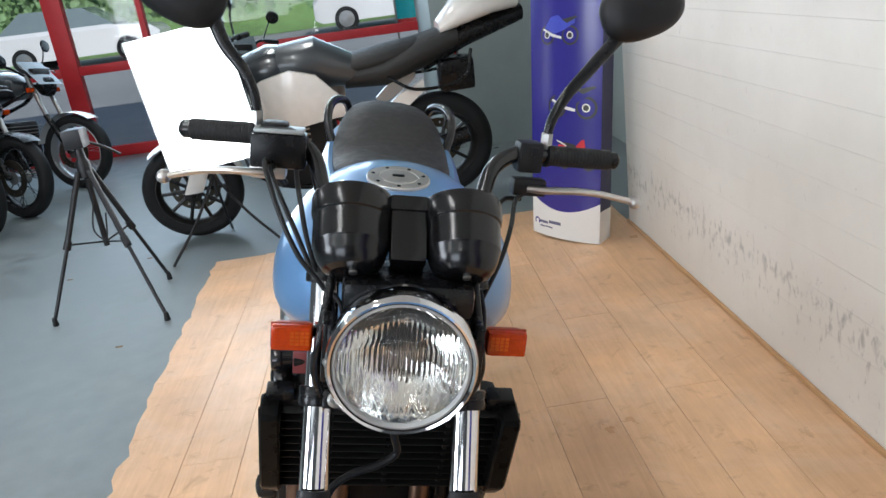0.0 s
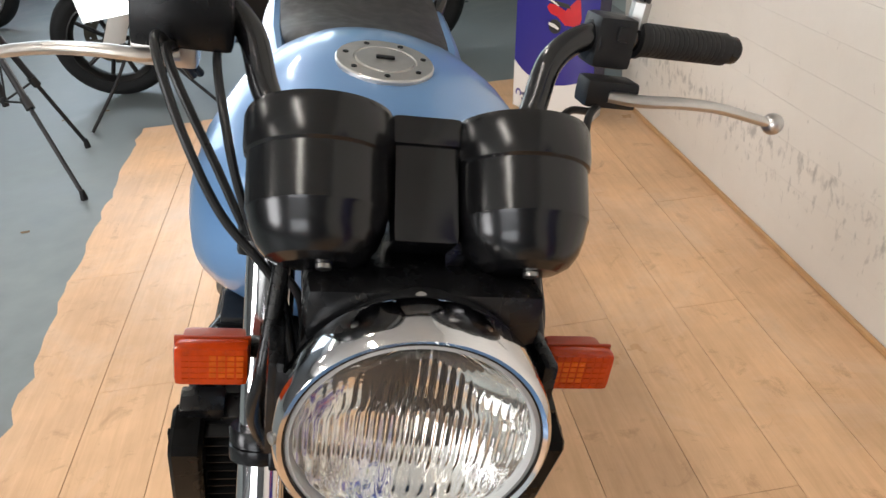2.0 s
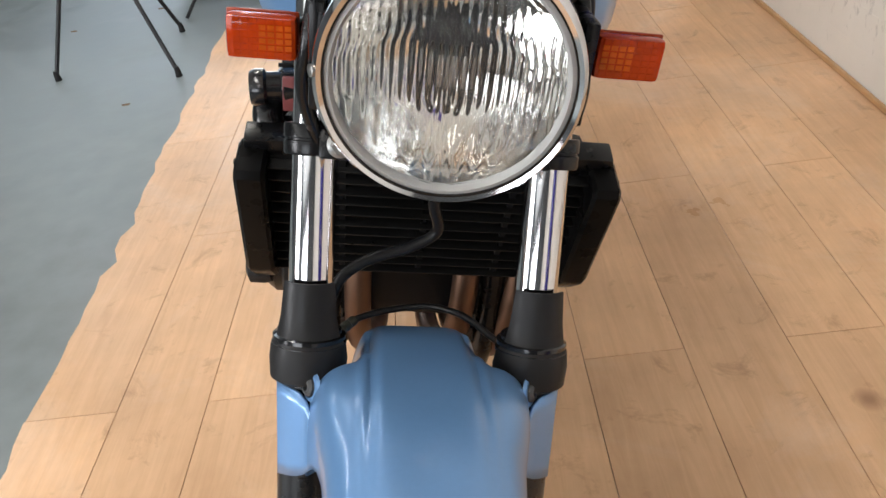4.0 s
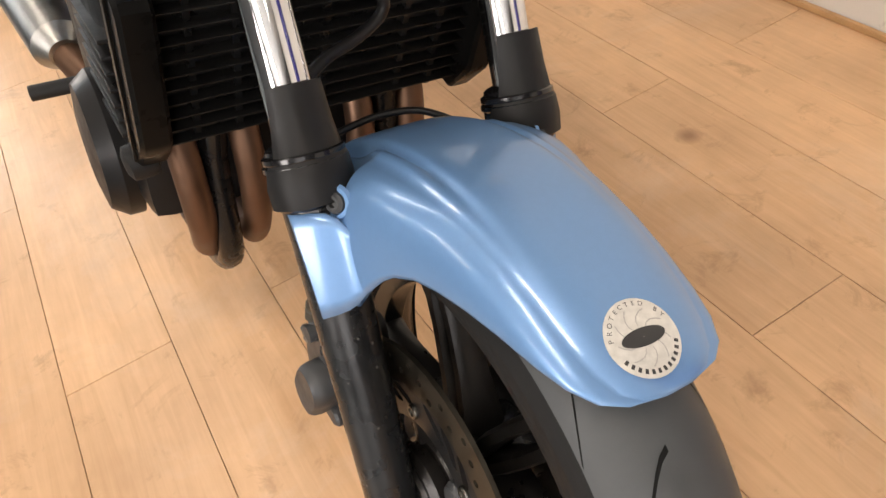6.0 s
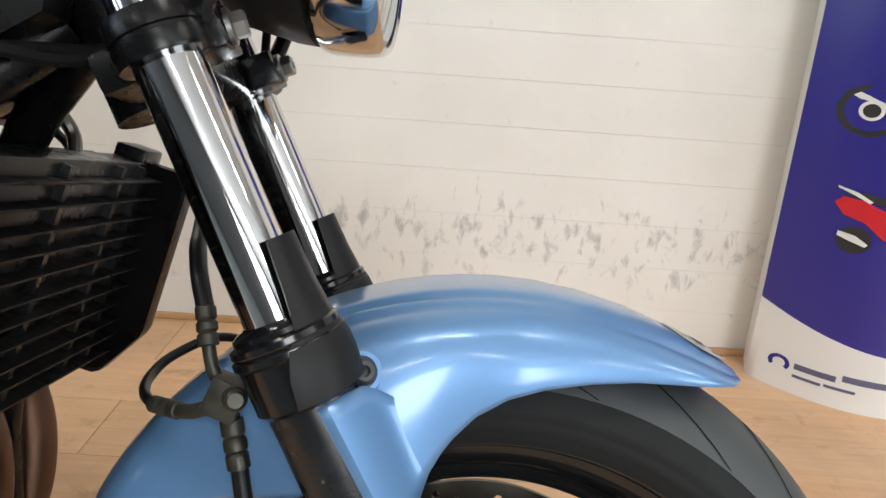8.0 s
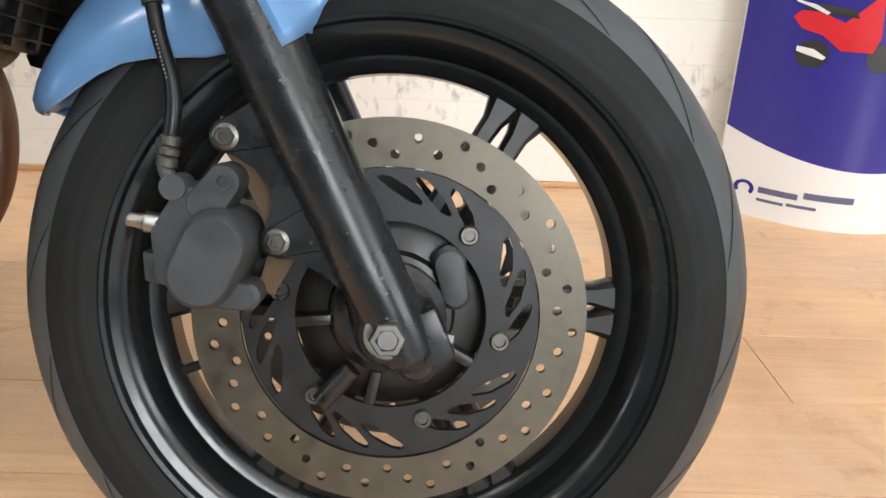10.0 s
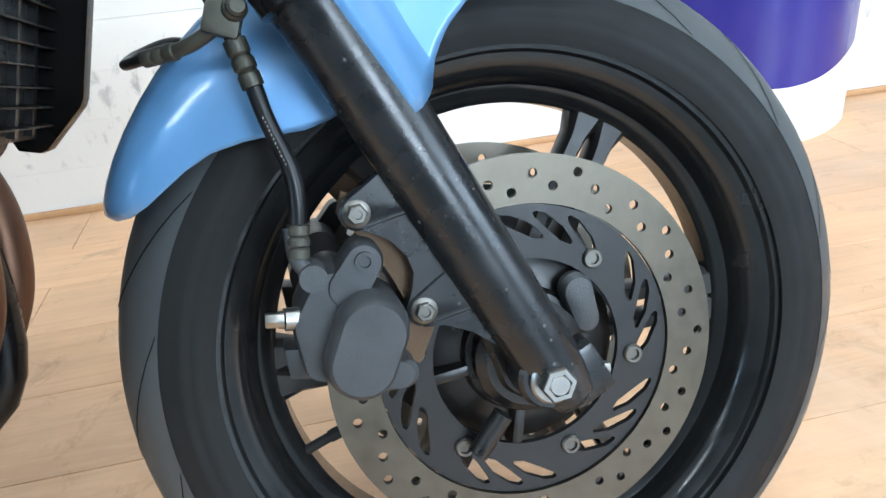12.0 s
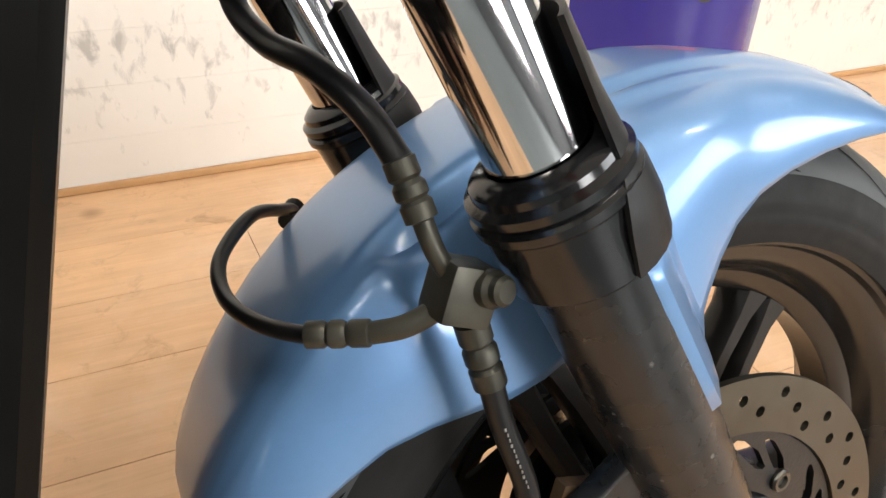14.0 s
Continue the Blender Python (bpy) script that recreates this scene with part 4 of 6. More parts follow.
for s in (-1, 1):
    e = Vector((0.335 if s > 0 else -0.319, 0.436, 1.094))
    a = Vector((s * 0.222, 0.411, 1.098))
    L = (e - a).length
    prof = [(0.0125, 0), (0.0185, 0.001), (0.0185, 0.006), (0.0158, 0.008)]
    for k in range(16):
        h = 0.01 + (L - 0.02) * k / 16
        prof += [(0.0163, h), (0.0163, h + 0.004), (0.0156, h + 0.005)]
    prof += [(0.0165, L - 0.006), (0.0165, L), (0.012, L + 0.001)]
    part("grip", lathe(prof, basis(a, e), 28), RUBBER, bar, "black rubber grip")
    part("bar_end", lathe(((0.013, 0), (0.014, 0.002), (0.014, 0.014), (0.011, 0.018)), basis(e, e + (e - a)), 24), BLACK, bar)
    sw = part("switch_housing", box(-0.02, 0.02, -0.022, 0.022, -0.024, 0.024, 0.007, None, Matrix.Translation((s * 0.195, 0.406, 1.095))), PLASTIC, bar)
    part("switch_button", box(s * 0.2 - 0.006, s * 0.2 + 0.006, 0.38, 0.386, 1.098, 1.112, 0.002), mat("switch_red", (0.5, 0.03, 0.02), 0.4) if s < 0 else PLASTIC, sw)
    part("lever_perch", box(-0.03, 0.022, -0.012, 0.02, -0.012, 0.014, 0.005, None, Matrix.Translation((s * 0.196, 0.37, 1.052))), ALLOY if s < 0 else PLASTIC, bar)
    part("perch_clamp", lathe(((0.013, -0.012), (0.019, -0.01), (0.019, 0.01), (0.013, 0.012)), basis((s * 0.185, 0.404, 1.094), (s * 0.3, 0.43, 1.096)), 24), PLASTIC, bar)
    rows = []
    path = spline([(s * 0.19, 0.362, 1.052), (s * 0.215, 0.355, 1.05), (s * 0.25, 0.356, 1.05), (s * 0.29, 0.362, 1.046), (s * 0.325, 0.366, 1.038), (s * 0.345, 0.368, 1.032)], 6)
    tip = Vector((0.01, -0.02, 0.012)) if s > 0 else Vector()
    path = [c + tip * (k / (len(path) - 1)) for k, c in enumerate(path)]
    for i, c in enumerate(path):
        t = i / (len(path) - 1)
        d = (path[min(i + 1, len(path) - 1)] - path[max(i - 1, 0)]).normalized()
        n = Vector((0, 0, 1)).cross(d).normalized()
        w = 0.0125 - 0.0055 * t
        h = 0.0058 - 0.001 * t
        rows.append([c + n * w * math.cos(6.2832 * k / 14) + Vector((0, 0, 1)) * h * math.sin(6.2832 * k / 14) for k in range(14)])
    bm = rings(rows)
    bmesh.ops.create_uvsphere(bm, u_segments=20, v_segments=12, radius=0.0105, matrix=Matrix.Translation(Vector((s * 0.347, 0.368, 1.032)) + tip))
    part("lever", bm, ALLOY, bar, "worn silver ball-end lever")
    # mirror
    mirror = part("mirror_stalk", tube([(s * 0.222, 0.41, 1.11), (s * 0.226, 0.41, 1.15), (s * 0.245, 0.415, 1.19), (s * 0.275, 0.43, 1.225), (s * 0.31 + (0.016 if s > 0 else 0.012), 0.44, 1.262 + (0.026 if s > 0 else 0.012))], (0.0068, 0.011), 14), BLACK, bike, "black mirror on a long stalk")
    part("stalk_nut", lathe(((0.0095, 0), (0.0095, 0.024), (0.007, 0.026)), basis((s * 0.222, 0.41, 1.108), (s * 0.2235, 0.41, 1.16)), 6), STEEL, mirror)
    mm = Matrix.Translation((0.353 if s > 0 else -0.338, 0.44, 1.293 if s < 0 else 1.333)) @ Matrix.Rotation(radians(-s * 24), 4, "Y") @ Matrix.Rotation(radians(82), 4, "X")
    rows = []
    for h, k in ((0.0, 0.96), (0.008, 1.0), (0.016, 0.97), (0.026, 0.82), (0.033, 0.55), (0.035, 0.02)):
        rows.append([mm @ Vector((0.068 * k * math.copysign(abs(math.cos(t)) ** 0.8, math.cos(t)), 0.047 * k * math.copysign(abs(math.sin(t)) ** 0.8, math.sin(t)), h)) for t in [6.2832 * i / 36 for i in range(36)]])
    head = part("mirror_head", rings(rows), PLASTIC, mirror)
    part("mirror_glass", rings([[mm @ Vector((0.062 * k * math.cos(t), 0.042 * k * math.sin(t), -0.0012)) for t in [6.2832 * i / 36 for i in range(36)]] for k in (0.01, 1.0)], caps=False), MIRROR, mirror)
# brake fluid reservoir with a stamped lid
res = part("fluid_reservoir", box(-0.226, -0.146, 0.355, 0.415, 1.056, 1.106, 0.006), BLACK, bike, "black brake fluid reservoir with a silver lid")
part("reservoir_lid", box(-0.222, -0.15, 0.358, 0.412, 1.1065, 1.113, 0.003), mat("lid_grey", (0.35, 0.38, 0.38), 0.35, 0.6, 0.1, 60), res)
for k in range(4):
    part("printed_bar", box(-0.214 + k * 0.0008, -0.162 - k * 0.004, 0.366 + k * 0.011, 0.371 + k * 0.011, 1.1132, 1.1138), INK, res)
for k, pts in enumerate((
        [(-0.18, 0.38, 1.03), (-0.2, 0.34, 1.07), (-0.197, 0.305, 1.062), (-0.176, 0.281, 1.01), (-0.146, 0.261, 0.955), (-0.102, 0.241, 0.905), (-0.085, 0.24, 0.83)],
        [(-0.175, 0.39, 1.03), (-0.193, 0.355, 1.06), (-0.19, 0.325, 1.05), (-0.154, 0.301, 0.98), (-0.122, 0.281, 0.921), (-0.084, 0.261, 0.885), (-0.08, 0.25, 0.82)],
        [(-0.16, 0.4, 1.06), (-0.158, 0.35, 1.05), (-0.148, 0.3, 1.02), (-0.135, 0.28, 0.97), (-0.11, 0.27, 0.9)],
        [(0.195, 0.375, 1.045), (0.17, 0.35, 1.035), (0.16, 0.32, 1.0), (0.145, 0.3, 0.95), (0.11, 0.27, 0.88)],
        [(0.185, 0.385, 1.03), (0.155, 0.37, 1.03), (0.135, 0.345, 1.0), (0.125, 0.31, 0.95), (0.1, 0.28, 0.88)],
        [(0.105, 0.23, 0.93), (0.113, 0.22, 0.89), (0.108, 0.21, 0.84), (0.09, 0.21, 0.78)])):
    part("control_cable", tube(pts, 0.0037, 10), HOSE, bike)

# tank, seat, tail
SET_BACK = Matrix.Translation((0, -0.052, 0.012)) @ Matrix.Rotation(radians(-1.2), 4, "Z")
def squircle(w, zc, up, down, n=40, e=2.5):
    out = []
    for i in range(n):
        t = 6.283185 * i / n
        c, s2 = math.cos(t), math.sin(t)
        x = w * math.copysign(abs(c) ** (2 / e), c)
        z = zc + (up if s2 > 0 else down) * math.copysign(abs(s2) ** (2 / e), s2)
        out.append((x, z))
    return out


rows = []
for y, w, zc, up, down, e in ((0.335, 0.035, 0.93, 0.02, 0.05, 2.2), (0.345, 0.085, 0.91, 0.05, 0.06, 2.3), (0.37, 0.13, 0.885, 0.083, 0.075, 2.4), (0.41, 0.172, 0.86, 0.122, 0.085, 2.4), (0.46, 0.198, 0.85, 0.14, 0.1, 2.4), (0.52, 0.209, 0.845, 0.158, 0.125, 2.4),
                              (0.58, 0.208, 0.85, 0.169, 0.165, 2.4), (0.64, 0.197, 0.86, 0.168, 0.165, 2.4), (0.70, 0.175, 0.875, 0.155, 0.165, 2.4), (0.76, 0.148, 0.885, 0.138, 0.16, 2.4), (0.81, 0.125, 0.895, 0.115, 0.15, 2.4), (0.83, 0.1, 0.895, 0.09, 0.12, 2.3)):
    rows.append([(x, y, z) for x, z in squircle(w, zc, up, down, 48, e)])
tank = part("fuel_tank", rings(rows), BLUE, bike, "glossy metallic blue fuel tank")
cap_m = basis((-0.002, 0.585, 1.018), (-0.002, 0.585 - 0.018, 1.12))
cap = part("filler_cap", lathe(((0.057, -0.006), (0.057, 0.001), (0.0555, 0.003), (0.037, 0.0035), (0.036, 0.0015), (0.034, 0.0015), (0.033, 0.004), (0.01, 0.005), (0.0002, 0.005)), cap_m, 48), mat("cap_alloy", (0.55, 0.54, 0.52), 0.35, 0.9, 0.1, 90), tank, "silver filler cap with seven screws")
for k in range(7):
    q = cap_m @ Vector((0.046 * math.cos(0.9 * k + 0.2), 0.046 * math.sin(0.9 * k + 0.2), 0.0028))
    part("cap_screw", lathe(((0.0034, 0), (0.0034, 0.0016), (0.0015, 0.0018)), basis(q, q + Vector((0, -0.018, 0.1))), 12), BLACK, cap)
part("key_cover", box(-0.011, 0.011, -0.004, 0.004, 0.0045, 0.0075, 0.0015, None, cap_m), BLACK, cap)
for s in (-1, 1):
    rows = []
    for i in range(7):
        rows.append([(s * (0.209 - 0.0008 * (i - 3) ** 2 + d), 0.5 + 0.03 * i, z) for d, z in ((0.0002, 0.845), (0.0026, 0.846), (0.0026, 0.868), (0.0002, 0.869))])
    part("tank_badge", rings(rows), INK, tank)
rows = []
for y, w, zc, up, down in ((0.79, 0.085, 0.975, 0.022, 0.05), (0.81, 0.108, 0.975, 0.03, 0.06), (0.86, 0.125, 0.97, 0.036, 0.06), (0.92, 0.135, 0.968, 0.04, 0.06), (1.0, 0.138, 0.975, 0.045, 0.06), (1.08, 0.135, 0.995, 0.05, 0.06), (1.16, 0.128, 1.02, 0.055, 0.06), (1.24, 0.118, 1.035, 0.052, 0.06), (1.34, 0.108, 1.042, 0.046, 0.06), (1.42, 0.09, 1.045, 0.04, 0.05), (1.46, 0.06, 1.045, 0.025, 0.03)):
    rows.append([(x, y, z) for x, z in squircle(w, zc, up, down, 40, 2.8)])
part("seat", rings(rows), SEAT, bike, "dark brown-black vinyl dual seat")
for s in (-1, 1):
    rows = []
    for y, x, z, w, h in ((0.8, 0.125, 0.92, 0.02, 0.05), (0.9, 0.135, 0.925, 0.025, 0.06), (1.05, 0.14, 0.94, 0.025, 0.06), (1.2, 0.13, 0.97, 0.025, 0.055), (1.4, 0.1, 0.995, 0.022, 0.045), (1.52, 0.06, 1.01, 0.02, 0.03)):
        rows.append([(s * (x + w * math.cos(t)), y, z + h * math.sin(t)) for t in [6.2832 * i / 18 for i in range(18)]])
    part("tail_panel", rings(rows), BLUE, bike, "blue tail panel")
    part("grab_rail", tube([(s * 0.125, 1.08, 0.97), (s * 0.15, 1.12, 1.035), (s * 0.152, 1.15, 1.075), (s * 0.14, 1.22, 1.093), (s * 0.115, 1.3, 1.085), (s * 0.1, 1.36, 1.04)], 0.0105, 14), GLOSS, bike, "glossy black grab rail")

# radiator, engine, exhaust
SET_BACK = Matrix()
RB = Matrix.Translation((0.010, 0.327, 0.618)) @ Matrix.Rotation(radians(18.6), 4, "X")
CORE = mat("radiator_black", (0.007, 0.0071, 0.0073), 0.33, 0.0, 0.4, 50, 0.03, 400, spec=0.3)
rad = part("radiator", box(-0.188, 0.188, 0.0, 0.028, -0.1, 0.1, 0.002, None, RB), CORE, bike, "black radiator with horizontal fins")
SLAT = mat("dusty_slat", (0.009, 0.0088, 0.0086), 0.5, 0.0, 0.4, 60, 0.05, 300, spec=0.2)
for k in range(11):
    z = -0.087 + 0.0172 * k
    bm = box(-0.184, 0.184, -0.0145, 0.001, z, z + 0.0019, 0.0006, None, RB)
    for v in bm.verts:
        v.co.z += 0.0006 * math.sin(37 * v.co.x + 2.1 * k)
    part("radiator_fin", bm, SLAT, rad)
for x in (-0.14, -0.095, 0.0, 0.095, 0.14):
    part("guard_bar", box(x - 0.0035, x + 0.0035, -0.007, 0.001, -0.095, 0.097, 0.0, None, RB), CORE, rad)
for s in (-1, 1):
    tank_m = RB @ Matrix.Translation((s * 0.189, -0.0085, 0))
    outline = ((-0.024, 0.1), (0.024, 0.1), (0.03, 0.092), (0.03, -0.106), (0.024, -0.114), (0.006, -0.114), (-0.001, -0.11), (-0.028, -0.066), (-0.03, -0.058), (-0.03, 0.092))
    bm = rings([[tank_m @ Vector((x, v * k, w * (1 - (1 - k) * 0.4))) for v, w in outline] for x, k in ((-0.016, 0.86), (-0.012, 0.98), (0.0, 1.0), (0.012, 0.98), (0.016, 0.86))])
    box(-0.019 if s < 0 else 0.0145, -0.0145 if s < 0 else 0.019, -0.003, 0.003, -0.1, 0.09, 0.001, bm, tank_m)
    part("end_tank", bm, mat("end_tank_black", (0.005, 0.0048, 0.0046), 0.3, 0.0, 0.3, 30, 0.03, 90, spec=0.06) if s < 0 else bpy.data.materials["end_tank_black"], rad)
    bm = box(-0.022, 0.022, -0.01, 0.02, -0.012, 0.012, 0.004, None, RB @ Matrix.Translation((s * 0.176, 0.01, 0.1)))
    part("mount_bracket", bm, BLACK, rad)
part("radiator_cowl", box(-0.18, 0.18, 0.03, 0.07, -0.1, 0.095, 0.02, None, RB), PLASTIC, rad)
part("lower_cowl", lathe(((0.02, -0.16), (0.028, -0.15), (0.03, 0.13), (0.022, 0.15)), RB @ Matrix.Translation((0.02, 0.045, -0.098)) @ AX, 32), PLASTIC, rad)
horn = part("horn", lathe(((0.008, 0), (0.017, 0.001), (0.02, 0.006), (0.02, 0.016), (0.0165, 0.019), (0.0165, 0.034), (0.0205, 0.037), (0.0205, 0.062), (0.016, 0.066)), basis((-0.186, 0.338, 0.762), (-0.1, 0.345, 0.768)), 32), GLOSS, bike, "black round horn body")
part("horn_tab", box(-0.15, -0.128, 0.322, 0.328, 0.745, 0.782, 0.002), mat("faded_red_tab", (0.16, 0.03, 0.03), 0.5), horn)
part("hose_elbow", tube([(-0.15, 0.345, 0.70), (-0.168, 0.345, 0.722), (-0.165, 0.365, 0.742), (-0.14, 0.41, 0.76)], 0.017, 16), GLOSS, bike)
part("side_bobbin", lathe(((0.01, 0), (0.019, 0.003), (0.021, 0.012), (0.019, 0.03), (0.01, 0.034)), basis((-0.172, 0.375, 0.51), (-0.212, 0.375, 0.505)), 24), RUBBER, bike)
# wiring, coils and brackets between the steering head and the radiator
for s in (-1, 1):
    part("head_gusset", rings([[(s * x, y, z) for y, z in ((0.25, 0.9), (0.36, 0.87), (0.5, 0.8), (0.5, 0.72), (0.38, 0.74), (0.27, 0.8))] for x in (0.03, 0.062, 0.066)]), BLACK, bike, "black frame plate beside the steering head")
    coil = part("ignition_coil", box(s * 0.085, s * 0.155, 0.36, 0.42, 0.745, 0.79, 0.005), PLASTIC, bike, "black ribbed ignition coil")
    for k in range(4):
        part("coil_rib", box(s * 0.082, s * 0.158, 0.357, 0.36, 0.75 + 0.01 * k, 0.754 + 0.01 * k), PLASTIC, coil)
    part("plug_lead", tube([(s * 0.13, 0.37, 0.75), (s * 0.16, 0.36, 0.72), (s * 0.165, 0.4, 0.68), (s * 0.13, 0.46, 0.64)], 0.004, 10), HOSE, bike)
    part("radiator_stay", tube([(s * 0.1, 0.33, 0.705), (s * 0.12, 0.34, 0.74), (s * 0.09, 0.36, 0.78)], 0.006, 10), ZINC, bike, "dull zinc radiator stay")
    part("stay_bolt", hexbolt((s * 0.1, 0.322, 0.71), (0, -1, 0.3), 0.007, 0.01), ZINC, bike)
part("air_box", box(-0.11, 0.11, 0.42, 0.62, 0.69, 0.8, 0.015), PLASTIC, bike, "black air box under the tank")
for k in range(2):
    part("wiring_loom", tube([(-0.05 + 0.03 * k, 0.2, 0.8), (-0.07 + 0.035 * k, 0.25, 0.77 + 0.012 * k), (-0.1 + 0.03 * k, 0.32, 0.775), (-0.13 + 0.04 * k, 0.38, 0.73)], 0.0042, 8), GROOVE, bike)
part("top_water_hose", tube([(-0.12, 0.345, 0.7), (-0.13, 0.36, 0.73), (-0.1, 0.42, 0.75), (-0.05, 0.5, 0.72)], 0.014, 14), RUBBER, bike)
SET_BACK = Matrix.Translation((0, 0.01, 0)) @ Matrix.Rotation(radians(-1.2), 4, "Z")
engine = part("engine", box(-0.19, 0.19, 0.46, 0.8, 0.36, 0.68, 0.03), mat("engine_black", (0.007, 0.007, 0.0075), 0.4, 0.0, 0.3, 40, 0.05, 200, spec=0.2), bike, "black four-cylinder engine")
for k in range(7):
    part("cooling_fin", box(-0.2, 0.2, 0.435, 0.6, 0.5 + 0.018 * k, 0.505 + 0.018 * k, 0.002), bpy.data.materials["engine_black"], engine)
for s in (-1, 1):
    part("engine_cover", lathe(((0.1, 0), (0.1, 0.02), (0.085, 0.04), (0.05, 0.045)), basis((s * 0.185, 0.6, 0.42), (s * 0.3, 0.6, 0.42)), 36), bpy.data.materials["engine_black"], engine)
for x in (-0.15, -0.075, 0.075, 0.15):
    p = part("exhaust_header", tube([(x, 0.475, 0.555), (x, 0.44, 0.55), (x * 0.99, 0.405, 0.51), (x * 0.97, 0.393, 0.45), (x * 0.93, 0.408, 0.38), (x * 0.85, 0.46, 0.315), (x * 0.6, 0.56, 0.262), (x * 0.5, 0.7, 0.25)], 0.0185, 18), PIPE, bike, "heat-browned exhaust header pipe")
    part("header_flange", lathe(((0.02, 0), (0.03, 0.002), (0.03, 0.012), (0.02, 0.014)), basis((x, 0.46, 0.553), (x, 0.43, 0.55)), 24), STEEL, p)
part("collector", tube([(-0.02, 0.65, 0.25), (-0.05, 0.85, 0.26), (-0.15, 1.0, 0.33), (-0.19, 1.1, 0.38)], 0.03, 18), PIPE, bike)
part("silencer", lathe(((0.03, 0), (0.052, 0.03), (0.055, 0.38), (0.04, 0.42), (0.025, 0.42)), basis((-0.19, 1.08, 0.38), (-0.24, 1.5, 0.5)), 32), STEEL, bike, "brushed steel silencer")
for s in (-1, 1):
    part("frame_tube", tube([(0.0, 0.26, 0.88), (s * 0.06, 0.36, 0.84), (s * 0.13, 0.6, 0.72), (s * 0.15, 0.8, 0.62), (s * 0.13, 0.88, 0.42)], 0.022, 14), BLACK, bike)
    part("down_tube", tube([(s * 0.02, 0.27, 0.80), (s * 0.07, 0.36, 0.7), (s * 0.11, 0.40, 0.5), (s * 0.11, 0.45, 0.29), (s * 0.12, 0.8, 0.28)], 0.017, 12), BLACK, bike)
    part("swing_arm", tube([(s * 0.1, 0.86, 0.43), (s * 0.105, 1.15, 0.41), (s * 0.1, 1.42, 0.40)], 0.024, 14), BLACK, bike)
    part("footrest", rod((s * 0.15, 0.88, 0.4), (s * 0.27, 0.9, 0.39), 0.013, 14), RUBBER, bike)
    part("side_cover", box(s * 0.1, s * 0.135, 0.84, 1.05, 0.68, 0.87, 0.02), BLUE, bike)
RC = Vector((0, 1.42, 0.40))
rw = part("rear_wheel", lathe(((0.02, -0.075), (0.05, -0.06), (0.05, 0.06), (0.02, 0.075)), Matrix.Translation(RC) @ AX, 28), hubm, bike)
part("rim", lathe([(r, x * 1.4) for r, x in prof], Matrix.Translation(RC) @ AX, 72, caps=False), bpy.data.materials["rim_paint"], rw)
part("tyre", lathe([(r + 0.008 if r > 0.24 else r, x * 1.5) for r, x in tp], Matrix.Translation(RC) @ AX, 96, caps=False), TYRE, rw)
for k in range(6):
    part("spoke", rod(RC + Vector((0, 0.04 * math.cos(1.047 * k), 0.04 * math.sin(1.047 * k))), RC + Vector((0, 0.19 * math.cos(1.047 * k), 0.19 * math.sin(1.047 * k))), 0.014, 10), hubm, rw)
part("tail_light", box(-0.06, 0.06, 1.5, 1.55, 0.96, 1.01, 0.012), mat("tail_red", (0.45, 0.01, 0.01), 0.2), bike)
part("rear_mudguard", box(-0.07, 0.07, 1.4, 1.62, 0.74, 0.95, 0.03), PLASTIC, bike)
part("side_stand", tube([(0.11, 0.8, 0.30), (0.16, 0.78, 0.2), (0.225, 0.75, 0.11)], 0.011, 12), BLACK, bike)

# ---- the shop ----
WX = 1.36
part("floor", box(-5, 2.0, -5, 7.3, -0.12, -0.012), FLOORM)
tagged(bpy.data.objects["floor"], "grey painted concrete floor, worn, with small debris", "floor", kind="structure")
plat = part("wood_floor", box(-0.6, WX - 0.002, -3.2, 3.1, -0.012, -0.007), mat("underlay", (0.3, 0.2, 0.12), 0.7))
tagged(plat, "laminate board floor with a ragged cut edge", "floor", kind="structure")
wall_e = part("wall_east", box(WX + 0.012, WX + 0.16, -5, 2.86, -0.12, 3.0), WALLM)
tagged(wall_e, "white painted board wall with black scuff marks", "wall", kind="structure")
wn = part("wall_north", box(0.62, 2.0, 5.2, 5.35, -0.12, 3.0), GREYW)
tagged(wn, "grey-green painted wall behind the motorcycles", "wall", kind="structure")
tagged(part("wall_recess", box(1.9, 2.0, 2.862, 5.2, -0.12, 3.0), GREYW), "grey-green wall of the recess", "wall", kind="structure")
tagged(part("wall_return", box(WX + 0.162, 2.0, 2.74, 2.86, -0.12, 3.0), WALLM), "white end of the board wall", "wall", kind="structure")
tagged(part("wall_pier", box(0.62, 0.77, 5.352, 7.3, -0.12, 3.0), GREYW), "grey-green side wall beside the window", "wall", kind="structure")
tagged(part("ceiling", box(-5, 2.0, -5, 7.32, 3.0, 3.1), CEILM), "plain white ceiling", "ceiling", kind="structure")
# unseen walls, added dark so that less light reflects in the black parts
for k, q in enumerate(((-5.0, 2.0, -0.12, 0.9), (-5.0, 2.0, 2.6, 3.0), (-5.0, -4.6, 0.9, 2.6), (-1.2, 2.0, 0.9, 2.6))):
    tagged(part("wall_south_%d" % (k + 1), box(q[0], q[1], -5.15, -5.0, q[2], q[3]), DIMW), "unseen dark grey wall beside the front window, darkened to dim reflections", "wall", kind="structure")
for k, q in enumerate(((-5.0, 7.3, -0.12, 0.9), (-5.0, 7.3, 2.6, 3.0), (-5.0, -2.7, 0.9, 2.6), (-0.7, 7.3, 0.9, 2.6))):
    tagged(part("wall_west_%d" % (k + 1), box(-5.15, -5, *q), DIMW), "unseen dark grey wall beside the side window, darkened to dim reflections", "wall", kind="structure")
